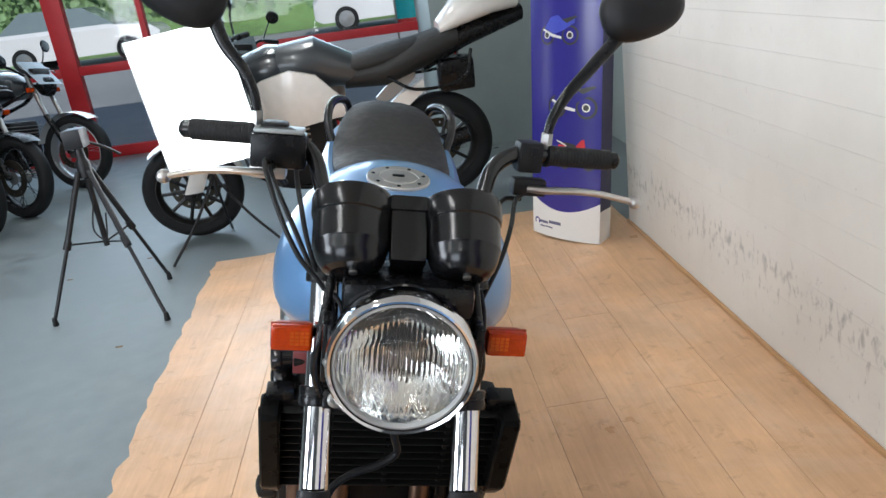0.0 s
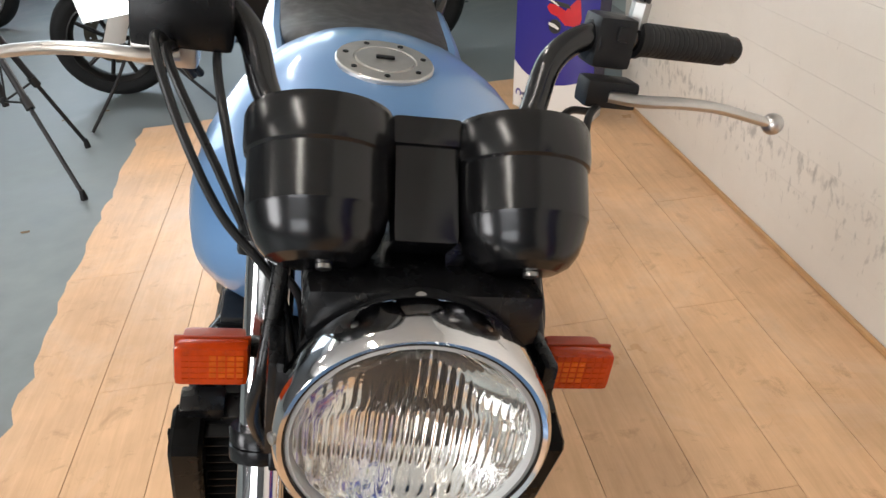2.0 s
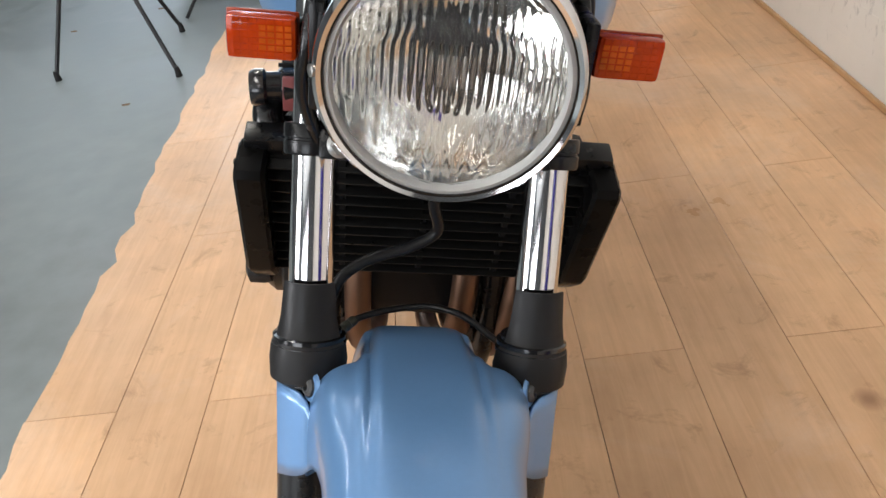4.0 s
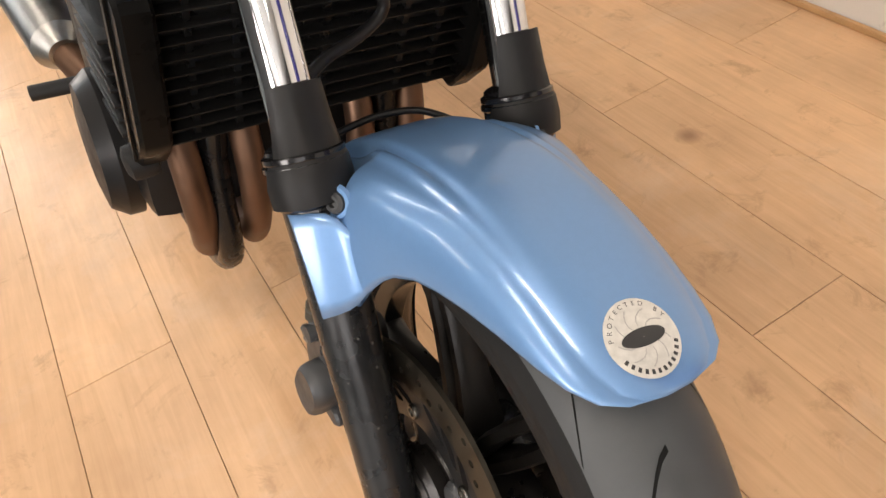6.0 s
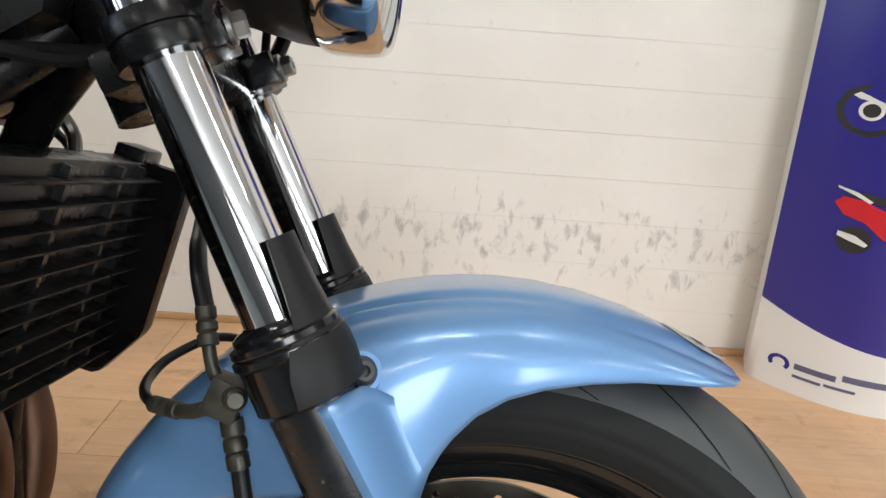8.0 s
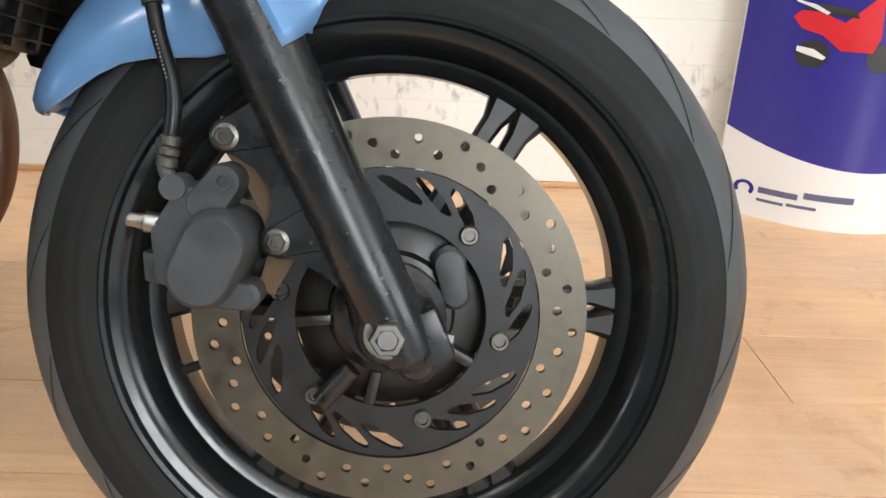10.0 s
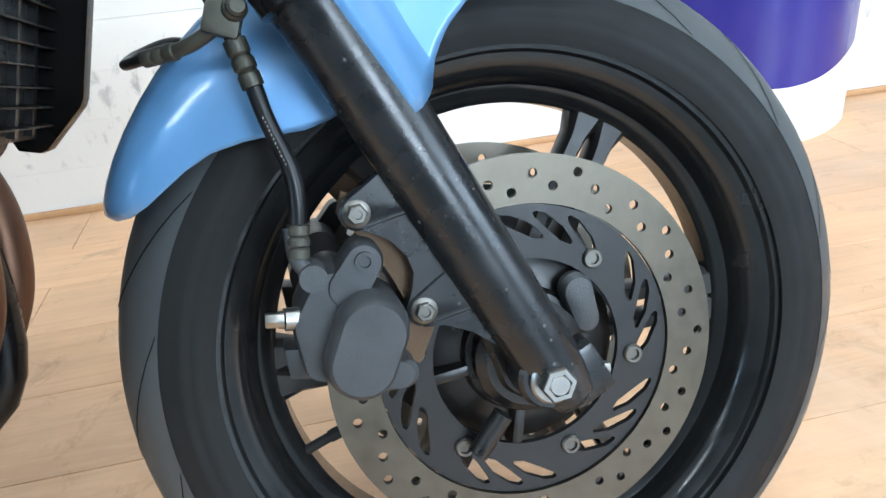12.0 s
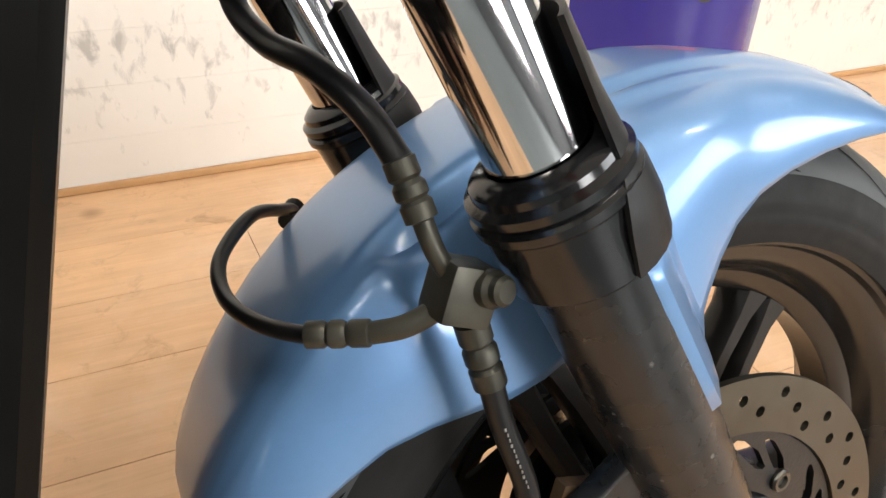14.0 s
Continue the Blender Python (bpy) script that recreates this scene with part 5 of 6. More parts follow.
tagged(part("trim", box(WX - 0.014, WX - 0.001, -5, 2.86, 0.0005, 0.016, 0.004), WOOD), "thin wooden bead along the wall", "trim", kind="structure")

# shop window: red frame, panes, low glazed panels
WY = 7.15
def window(name, x0, x1, post):
    w = thing(name, Matrix(), "red painted shop window with a low glazed panel", "window", kind="structure")
    part("window_frame", box(x0, x0 + post, WY, WY + 0.1, -0.01, 2.9, 0.006), RED, w)
    part("window_frame", box(x0 + post, x1, WY + 0.01, WY + 0.09, 0.84, 0.93, 0.005), RED, w)
    part("window_frame", box(x0 + post, x1, WY + 0.01, WY + 0.09, -0.01, 0.1, 0.005), RED, w)
    part("window_frame", box(x0 + post, x1, WY + 0.01, WY + 0.09, 2.8, 2.9, 0.005), RED, w)
    for z0, z1 in ((0.1, 0.84), (0.93, 2.8)):
        p = part("pane", box(x0 + post, x1, WY + 0.045, WY + 0.051, z0, z1), PANE, w)
        p.visible_shadow = False
    return w


for i, (x0, x1, post) in enumerate(((-5.0, -3.98, 0.06), (-3.98, -2.99, 0.06), (-2.99, -2.11, 0.18), (-2.11, 0.62, 0.055))):
    w = window("window_%d" % (i + 1), x0, x1, post)
w = thing("window_5", Matrix(), "red painted side window", "window", kind="structure")
for y in (-2.7, -0.78):
    part("window_frame", box(-5.12, -5.03, y, y + 0.08, 0.9, 2.6, 0.005), RED, w)
for z in (0.9, 2.54):
    part("window_frame", box(-5.11, -5.04, -2.62, -0.78, z, z + 0.06, 0.005), RED, w)
for y in (-2.62,):
    part("pane", box(-5.08, -5.074, y, y + 1.84, 0.96, 2.54), PANE, w).visible_shadow = False
w = thing("window_6", Matrix(), "red painted front window", "window", kind="structure")
for x in (-4.6, -2.94, -1.28):
    part("window_frame", box(x, x + 0.08, -5.12, -5.03, 0.9, 2.6, 0.005), RED, w)
for z in (0.9, 2.54):
    part("window_frame", box(-4.52, -1.28, -5.11, -5.04, z, z + 0.06, 0.005), RED, w)
for x in (-4.52, -2.86):
    part("pane", box(x, x + 1.58, -5.08, -5.074, 0.96, 2.54), PANE, w).visible_shadow = False
tagged(part("window_head", box(-5, 0.62, WY + 0.005, WY + 0.15, 2.9, 3.0), WALLM), "white lintel over the window", "wall", kind="structure")
tagged(part("ground", rings([[(x, y, z) for y, z in ((WY + 0.16, -0.14), (9.0, -0.08), (14.0, 0.3), (22.0, 0.36), (90.0, 0.6))] for x in (-60, -20, 0, 20, 60)], closed=False), mat("pale_asphalt", (0.36, 0.36, 0.35), 0.8, 0.0, 0.25, 3, 0.3, 40)), "pale grey street climbing outside the window", "ground", kind="structure")

# ---- light of the place ----
for i in range(2):
    for j in range(4):
        x, y = -3.2 + 2.6 * i, -2.9 + 2.5 * j
        t = thing("ceiling_light", pose(x, y, 2.96), "white fluorescent batten on the ceiling", "ceiling light", "ceiling lights")
        part("housing", box(-0.06, 0.06, -0.62, 0.62, 0.0, 0.035, 0.006), PAPER, t)
        for dx in (-0.03, 0.03):
            part("light_tube", rod((dx, -0.6, -0.016), (dx, 0.6, -0.016), 0.013, 12), TUBE, t)

# ---- banners ----
def banner(m, w, bulge, group, shift=0.0):
    """A pop-up display column: curved printed front, flat back, white foot with a swept blue field."""
    t = thing("banner", m, "curved blue display banner with a white foot and printed vehicles", "banner", group)
    n, H = 28, 1.9

    def at(u, z, lift=0.0):
        x = -w / 2 + w * u
        d = bulge * (1 - (2 * u - 1) ** 2) + lift
        return Vector((x, -d, z))

    def edge(u):
        return 0.12 + 0.062 * (2 * u - 0.85) ** 2 + 0.04 * (1 - u)
    front = bmesh.new()
    rings([[at(i / n, edge(i / n) + (H - edge(i / n)) * j / 6) for i in range(n + 1)] for j in range(7)], front, False)
    part("blue_print", front, NAVY, t)
    foot = bmesh.new()
    rings([[at(i / n, edge(i / n) * j / 2) for i in range(n + 1)] for j in range(3)], foot, False)
    dark = bmesh.new()
    for mesh, b, z0, z1 in ((foot, 0.0, 0, H), (foot, 1.0, 0, 0.16), (dark, 1.0, 0.16, H)):
        q = [at(b, z0), at(b, z1), Vector((at(b, 0).x * 0.9, 0.12, z1)), Vector((at(b, 0).x * 0.9, 0.12, z0))]
        mesh.faces.new([mesh.verts.new(v) for v in q])
    part("dark_edge", dark, mat("banner_edge", (0.012, 0.012, 0.06), 0.4) if "banner_edge" not in bpy.data.materials else bpy.data.materials["banner_edge"], t)
    q = [Vector((-w * 0.45, 0.12, 0)), Vector((w * 0.45, 0.12, 0)), Vector((w * 0.45, 0.12, H)), Vector((-w * 0.45, 0.12, H))]
    foot.faces.new([foot.verts.new(v) for v in q])
    foot.faces.new([foot.verts.new(at(i / n, H)) for i in range(n + 1)] + [foot.verts.new((w * 0.45, 0.12, H)), foot.verts.new((-w * 0.45, 0.12, H))])
    part("white_foot", foot, PAPER, t, "white banner foot")
    # lettering of the maker: plain bars beside a round mark
    ringm = bmesh.new()
    for r0, r1, a0, a1 in ((0.011, 0.019, -40, 220),):
        rows = []
        for i in range(25):
            a = radians(a0 + (a1 - a0) * i / 24)
            rows.append([at(0.095 + r * math.cos(a) / w, 0.066 + r * math.sin(a), 0.001) for r in (r0, r1)])
        rings(rows, ringm, False)
    part("round_mark", ringm, NAVY, t)
    for u0, u1, z0, z1 in ((0.145, 0.285, 0.062, 0.076), (0.305, 0.495, 0.068, 0.083), (0.145, 0.24, 0.042, 0.049), (0.25, 0.36, 0.044, 0.051)):
        b = bmesh.new()
        rings([[at(u0 + (u1 - u0) * i / 6, z, 0.001) for i in range(7)] for z in (z0, z1)], b, False)
        part("printed_bar", b, mat("print_grey", (0.12, 0.12, 0.2), 0.4) if "print_grey" not in bpy.data.materials else bpy.data.materials["print_grey"], t)

    def blob(name, pts, material, lift):
        b = bmesh.new()
        cu = sum(p[0] for p in pts) / len(pts)
        cz = sum(p[1] for p in pts) / len(pts)
        rings([[at(cu + (u - cu) * k, cz + (z - cz) * k, lift) for u, z in pts] for k in (0.02, 0.5, 1.0)], b, True, False)
        part(name, b, material, t)

    def roundel(u, z, r, material, lift, name):
        blob(name, [(u + r * math.cos(6.2832 * i / 28) / w, z + r * math.sin(6.2832 * i / 28)) for i in range(28)], material, lift)

    def printed_bike(u, z, k, colour, pale):
        for du in (-0.062, 0.062):
            roundel(u + du * k / w, z, 0.042 * k, INK, 0.001, "printed_tyre")
            roundel(u + du * k / w, z, 0.033 * k, NAVY, 0.0018, "printed_rim")
            roundel(u + du * k / w, z, 0.016 * k, pale, 0.0024, "printed_disc")
            roundel(u + du * k / w, z, 0.011 * k, INK, 0.003, "printed_hub")
        blob("printed_swing_arm", [(u + a * k / w, z + b * k) for a, b in ((-0.088, 0.022), (-0.08, 0.028), (-0.03, 0.006), (0.02, -0.006), (0.018, -0.016), (-0.034, -0.006))], pale, 0.0034)
        blob("printed_body", [(u + a * k / w, z + b * k) for a, b in ((-0.075, 0.03), (-0.04, 0.075), (0.0, 0.085), (0.035, 0.06), (0.09, 0.075), (0.085, 0.05), (0.03, 0.02), (-0.02, 0.005))], colour, 0.003)
        blob("printed_seat", [(u + a * k / w, z + b * k) for a, b in ((0.02, 0.065), (0.09, 0.08), (0.1, 0.074), (0.05, 0.05))], INK, 0.0036)
    def printed_scooter(u, z, k):
        for du in (0.03, 0.15):
            roundel(u + du * k / w, z - 0.06 * k, 0.028 * k, INK, 0.001, "printed_tyre")
        blob("printed_body", [(u + a * k / w, z + b * k) for a, b in ((-0.012, 0.01), (0.0, 0.024), (0.03, 0.022), (0.07, 0.006), (0.1, -0.01), (0.115, 0.05), (0.13, 0.055), (0.14, -0.02), (0.13, -0.05), (0.075, -0.05), (0.04, -0.022), (0.005, -0.012))], REDP, 0.002)
        blob("printed_seat", [(u + a * k / w, z + b * k) for a, b in ((0.0, 0.028), (0.03, 0.038), (0.085, 0.03), (0.095, 0.014), (0.04, 0.02))], INK, 0.0028)
        blob("printed_rack", [(u + a * k / w, z + b * k) for a, b in ((-0.012, 0.044), (0.02, 0.036), (0.045, 0.022), (0.04, 0.018), (0.015, 0.03), (-0.012, 0.04))], PAPER, 0.0034)
        blob("printed_silencer", [(u + a * k / w, z + b * k) for a, b in ((0.002, -0.046), (0.03, -0.05), (0.052, -0.064), (0.048, -0.07), (0.02, -0.062), (0.002, -0.056))], PAPER, 0.004)
    REDP = mat("print_red", (0.6, 0.02, 0.03), 0.35) if "print_red" not in bpy.data.materials else bpy.data.materials["print_red"]
    YEL = mat("print_yellow", (0.55, 0.6, 0.05), 0.35) if "print_yellow" not in bpy.data.materials else bpy.data.materials["print_yellow"]
    BLU = mat("print_blue", (0.06, 0.08, 0.5), 0.35) if "print_blue" not in bpy.data.materials else bpy.data.materials["print_blue"]
    printed_scooter(0.47 + shift, 0.45, 1.05)
    printed_bike(0.634 + shift, 0.655, 1.25, NAVY, PAPER)
    printed_bike(0.46 + shift * 0.5, 0.98, 1.05, BLU, PAPER)
    printed_bike(0.42 + shift * 0.5, 1.24, 1.1, YEL, PAPER)
    return t


banner(pose(0.993, 2.745, 0.008, -4, 2, -50), 0.405, 0.035, "display banners")
banner(pose(1.22, -0.985, 0, 0, 0, -96.5), 0.533, 0.15, "display banners", -0.3)

# ---- camera tripod ----
tri = thing("tripod", pose(-1.26, 2.87, 0), "black camera tripod standing on the grey floor", "tripod")
ALUB = mat("tripod_black", (0.02, 0.02, 0.022), 0.4, 0.4, 0.2, 60)
for x, y in ((-0.244, -0.232), (0.32, -0.37), (0.185, 0.195)):
    d = Vector((x, y, 0))
    leg = part("leg", tube([(x * 0.1, y * 0.1, 0.66), (x * 0.55, y * 0.55, 0.33)], 0.014, 10, 2), ALUB, tri)
    part("leg_section", tube([(x * 0.5, y * 0.5, 0.36), (x, y, 0.012)], 0.009, 10, 2), ALUB, leg)
    part("leg_lock", rod((x * 0.5, y * 0.5, 0.36), (x * 0.56, y * 0.56, 0.32), 0.018, 12), ALUB, leg)
    part("rubber_foot", lathe(((0.008, -0.012), (0.014, -0.011), (0.011, 0.02), (0.009, 0.03)), Matrix.Translation((x, y, 0)), 14), RUBBER, leg)
    part("spreader", rod((0, 0, 0.3), (x * 0.5, y * 0.5, 0.34), 0.005, 8), ALUB, tri)
part("column", lathe(((0.014, 0.28), (0.014, 0.62), (0.032, 0.63), (0.034, 0.70), (0.022, 0.72), (0.02, 0.78)), None, 20), ALUB, tri)
head = part("pan_head", box(-0.045, 0.045, -0.05, 0.05, 0.77, 0.86, 0.012), ALUB, tri)
part("pan_handle", tube([(0.0, 0.04, 0.8), (0.06, 0.14, 0.74), (0.1, 0.22, 0.68)], 0.008, 10), ALUB, head)
part("strap", tube([(0.0, -0.02, 0.5), (-0.02, -0.05, 0.38), (0.03, -0.06, 0.33), (0.05, -0.03, 0.45)], 0.004, 8), ALUB, tri)

# ---- softbox on a stand ----
sb = thing("softbox", pose(-0.83, 3.28, 0), "lit white softbox on a thin black stand", "studio light")
SILVER = mat("softbox_silver", (0.5, 0.52, 0.53), 0.4, 0.4, 0.1, 20)
fm = Matrix.Translation((0.05, 0, 0.87)) @ Matrix.Diagonal((1.17, 1.0, 1.07, 1.0)) @ Matrix.Rotation(radians(-4), 4, "Z") @ Matrix.Rotation(radians(-7), 4, "Y") @ Matrix.Rotation(radians(86), 4, "X")
rows = [[fm @ Vector((sx * k, sy * k2, h)) for sx, sy in ((-0.22, -0.33), (0.22, -0.33), (0.22, 0.33), (-0.22, 0.33))] for h, k, k2 in ((-0.2, 0.3, 0.25), (-0.03, 1.0, 1.0), (0.0, 1.02, 1.01))]
part("shell", rings(rows, caps=False), SILVER, sb, "silver softbox shell")
part("diffuser", rings([[fm @ Vector((sx * k, sy * k, -0.012)) for sx, sy in ((-0.22, -0.33), (0.22, -0.33), (0.22, 0.33), (-0.22, 0.33))] for k in (0.0005, 1.0)], caps=False), emit("softbox_glow", (1, 0.98, 0.95), 9.0), sb, "glowing white diffuser cloth")
part("stand_pole", rod((0, 0.2, 0.3), (0, 0.2, 0.95), 0.012, 12), ALUB, sb)
for a in (-2.4, -0.3, 1.7):
    part("stand_leg", tube([(0, 0.2, 0.42), (0.16 * math.cos(a), 0.2 + 0.16 * math.sin(a), 0.2), (0.36 * math.cos(a), 0.2 + 0.36 * math.sin(a), -0.005)], 0.008, 8), ALUB, sb)


# ---- other motorcycles ----
WHITEP = mat("white_bodywork", (0.72, 0.68, 0.63), 0.25, 0.0, 0.05, 30, coat=0.6)
SILV = mat("silver_rim", (0.36, 0.36, 0.36), 0.3, 0.9, 0.1, 60)
REDT = mat("red_tank", (0.45, 0.02, 0.02), 0.25, 0.1, 0.1, 30, coat=0.7)
DARKT = mat("dark_tank", (0.03, 0.035, 0.04), 0.25, 0.1, 0.1, 30, coat=0.7)
CLEARP = mat("tinted_screen", (0.1, 0.12, 0.13), 0.1, 0.0, 0.05, 20)


def add_wheel(t, y, r, w, wire, rim_m, name):
    c = Vector((0, y, r))
    m = Matrix.Translation(c) @ AX
    wh = part(name, lathe(((0.015, -0.07), (0.05, -0.06), (0.03, -0.02), (0.03, 0.02), (0.05, 0.06), (0.015, 0.07)), m, 20), SILV if wire else hubm, t)
    q = []
    for i in range(13):
        p = -1.8 + 3.6 * i / 12
        q.append((r - w * 0.8 + w * 0.8 * math.cos(p), w * math.sin(p)))
    part("tyre", lathe([(r - w * 1.5, -w * 0.8)] + q + [(r - w * 1.5, w * 0.8)], m, 48, caps=False), TYRE, wh)
    part("rim", lathe(((r - w * 1.45, -w * 0.8), (r - w * 1.6, -w * 0.85), (r - w * 1.9, -w * 0.5), (r - w * 2.0, 0), (r - w * 1.9, w * 0.5), (r - w * 1.6, w * 0.85), (r - w * 1.45, w * 0.8)), m, 48, caps=False), rim_m, wh)
    k = 28 if wire else 10
    for i in range(k):
        a = 6.2832 * i / k
        s = (1 if i % 2 else -1) * 0.035 if wire else 0
        part("spoke", rod(c + Vector((s, 0.03 * math.cos(a), 0.03 * math.sin(a))), c + Vector((0, (r - w * 1.9) * math.cos(a + (0.3 * (1 if i % 4 < 2 else -1) if wire else 0)), (r - w * 1.9) * math.sin(a + (0.3 * (1 if i % 4 < 2 else -1) if wire else 0)))), 0.002 if wire else 0.011, 6), rim_m if wire else hubm, wh)
    part("brake_disc", plate(ring(0.14, 40), [ring(0.085, 32)] + [ring(0.005, 8, 0.115 * math.cos(0.35 * j), 0.115 * math.sin(0.35 * j)) for j in range(18)], 0.004, side(-0.06, -1, c)), DISC, wh)
    return wh


def egg(t, name, material, rows, label=""):
    """A lofted body: (y, half width, middle z, up, down)."""
    return part(name, rings([[(x, y, z) for x, z in squircle(w, zc, up, dn, 28, 2.4)] for y, w, zc, up, dn in rows]), material, t, label)


def other_bike(m, label, tank_m, group, wire=True, tall=0.0, fairing=None, rim_m=None, screen=False, lamp_m=None, rf=0.0):
    t = thing("motorcycle", m, label, "motorcycle", group)
    rim_m = rim_m or SILV
    rf = rf or 0.31 + tall * 0.1
    add_wheel(t, 0.0, rf, 0.05, wire, rim_m, "front_wheel")
    add_wheel(t, 1.42, 0.31, 0.065, wire, rim_m, "rear_wheel")
    up = 0.84 + tall
    for s in (-1, 1):
        part("fork_leg", rod((s * 0.09, 0.0, rf), (s * 0.09, 0.17, rf + 0.33), 0.026, 14), BLACK, t)
        part("fork_tube", rod((s * 0.09, 0.17, rf + 0.33), (s * 0.09, 0.28 + tall * 0.1, up + 0.08), 0.019, 14), STEEL, t)
        part("grip", rod((s * 0.26, 0.4, up + 0.16), (s * 0.38, 0.44, up + 0.15), 0.017, 12), RUBBER, t)
        part("lever", tube([(s * 0.22, 0.35, up + 0.13), (s * 0.3, 0.34, up + 0.13), (s * 0.37, 0.37, up + 0.12)], 0.006, 8), SILV, t)
        part("mirror_stalk", tube([(s * 0.24, 0.38, up + 0.18), (s * 0.28, 0.38, up + 0.28), (s * 0.31, 0.4, up + 0.33)], 0.006, 8), BLACK, t)
        part("mirror_head", lathe(((0.045, 0), (0.055, 0.01), (0.045, 0.022), (0.01, 0.028)), basis((s * 0.33, 0.4, up + 0.35), (s * 0.33, 0.3, up + 0.36)), 20), BLACK, t)
        part("indicator", box(s * 0.13, s * 0.18, 0.2, 0.24, up - 0.06, up - 0.02, 0.008), AMBER, t)
        part("frame_tube", tube([(0, 0.3, up), (s * 0.1, 0.5, up - 0.12), (s * 0.13, 0.85, up - 0.25), (s * 0.12, 0.95, 0.4)], 0.018, 10), BLACK, t)
        part("swing_arm", rod((s * 0.1, 0.9, 0.38), (s * 0.1, 1.42, 0.31), 0.02, 10), BLACK, t)
        part("header_pipe", tube([(s * 0.08, 0.52, 0.5), (s * 0.09, 0.4, 0.45), (s * 0.09, 0.42, 0.3), (s * 0.1, 0.7, 0.22), (s * 0.14, 1.1, 0.3)], 0.02, 12), BLACK, t)
    part("handlebar", tube([(-0.37, 0.43, up + 0.155), (-0.2, 0.37, up + 0.16), (-0.08, 0.3, up + 0.08), (0.08, 0.3, up + 0.08), (0.2, 0.37, up + 0.16), (0.37, 0.43, up + 0.155)], 0.011, 12), BLACK, t)
    part("fender", rings([[(x, math.sin(radians(a)) * (rf + 0.03 - 0.5 * abs(x) ** 1.5), rf + math.cos(radians(a)) * (rf + 0.03 - 0.5 * abs(x) ** 1.5)) for x in (-0.075, -0.06, -0.03, 0, 0.03, 0.06, 0.075)] for a in range(-38, 82, 8)], closed=False), fairing or WHITEP, t)
    part("headlamp", lathe(((0.04, -0.1), (0.075, -0.06), (0.085, 0), (0.08, 0.012), (0.05, 0.02), (0.001, 0.022)), basis((0, 0.16, up - 0.02), (0, 0.0, up - 0.04)), 28), lamp_m or CHROME, t)
    part("clock_pod", box(-0.1, 0.1, 0.2, 0.29, up + 0.06, up + 0.14, 0.02), PLASTIC, t)
    egg(t, "fuel_tank", tank_m, ((0.36, 0.05, up, 0.04, 0.05), (0.42, 0.13, up, 0.1, 0.1), (0.55, 0.16, up + 0.01, 0.13, 0.12), (0.7, 0.14, up, 0.12, 0.12), (0.8, 0.08, up - 0.02, 0.08, 0.08)))
    egg(t, "seat", SEAT, ((0.78, 0.08, up - 0.02, 0.03, 0.05), (0.86, 0.13, up - 0.02, 0.04, 0.06), (1.1, 0.14, up, 0.05, 0.06), (1.35, 0.12, up + 0.03, 0.05, 0.06), (1.5, 0.07, up + 0.03, 0.03, 0.04)))
    part("engine", box(-0.17, 0.17, 0.48, 0.85, 0.25, 0.62, 0.04), bpy.data.materials["engine_black"], t)
    for k in range(5):
        part("cooling_fin", box(-0.18, 0.18, 0.46, 0.7, 0.45 + 0.03 * k, 0.458 + 0.03 * k), STEEL, t)
    part("silencer", rod((0.2, 1.0, 0.3), (0.22, 1.55, 0.42), 0.045, 18), BLACK, t)
    part("tail_light", box(-0.05, 0.05, 1.5, 1.56, up - 0.04, up + 0.02, 0.012), bpy.data.materials["tail_red"], t)
    part("rear_mudguard", box(-0.07, 0.07, 1.45, 1.65, 0.62, 0.8, 0.03), BLACK, t)
    part("side_stand", tube([(0.1, 0.85, 0.32), (0.18, 0.83, 0.15), (0.24, 0.8, 0.0)], 0.01, 8), BLACK, t)
    if screen:
        part("wind_screen", rings([[(x, 0.12 + 0.9 * z + 0.6 * x * x, up + z) for x in (-0.14, -0.07, 0, 0.07, 0.14)] for z in (0.0, 0.1, 0.2)], closed=False), CLEARP, t)
    return t


def lean(x, y, heading, angle=8):
    return Matrix.Translation((x, y, -0.01)) @ Matrix.Rotation(radians(heading), 4, "Z") @ Matrix.Rotation(radians(angle), 4, "Y")


other_bike(lean(-2.64, 4.96, 64), "red and black retro motorcycle with dark wheels", REDT, "parked motorcycles", True, 0.0, BLACK, BLACK)
other_bike(lean(-2.74, 4.45, 60), "black motorcycle with bright spoked wheels and tall bars", DARKT, "parked motorcycles", True, 0.03, BLACK, None, False, BLACK)
other_bike(lean(-2.5, 5.78, 74), "black motorcycle with a white front mudguard and small screen", DARKT, "parked motorcycles", True, 0.06, WHITEP, None, True, BLACK)
other_bike(lean(-0.95, 5.35, 24), "dark sports tourer with a tinted screen near the window", DARKT, "parked motorcycles", False, 0.05, DARKT, hubm, True, BLACK)

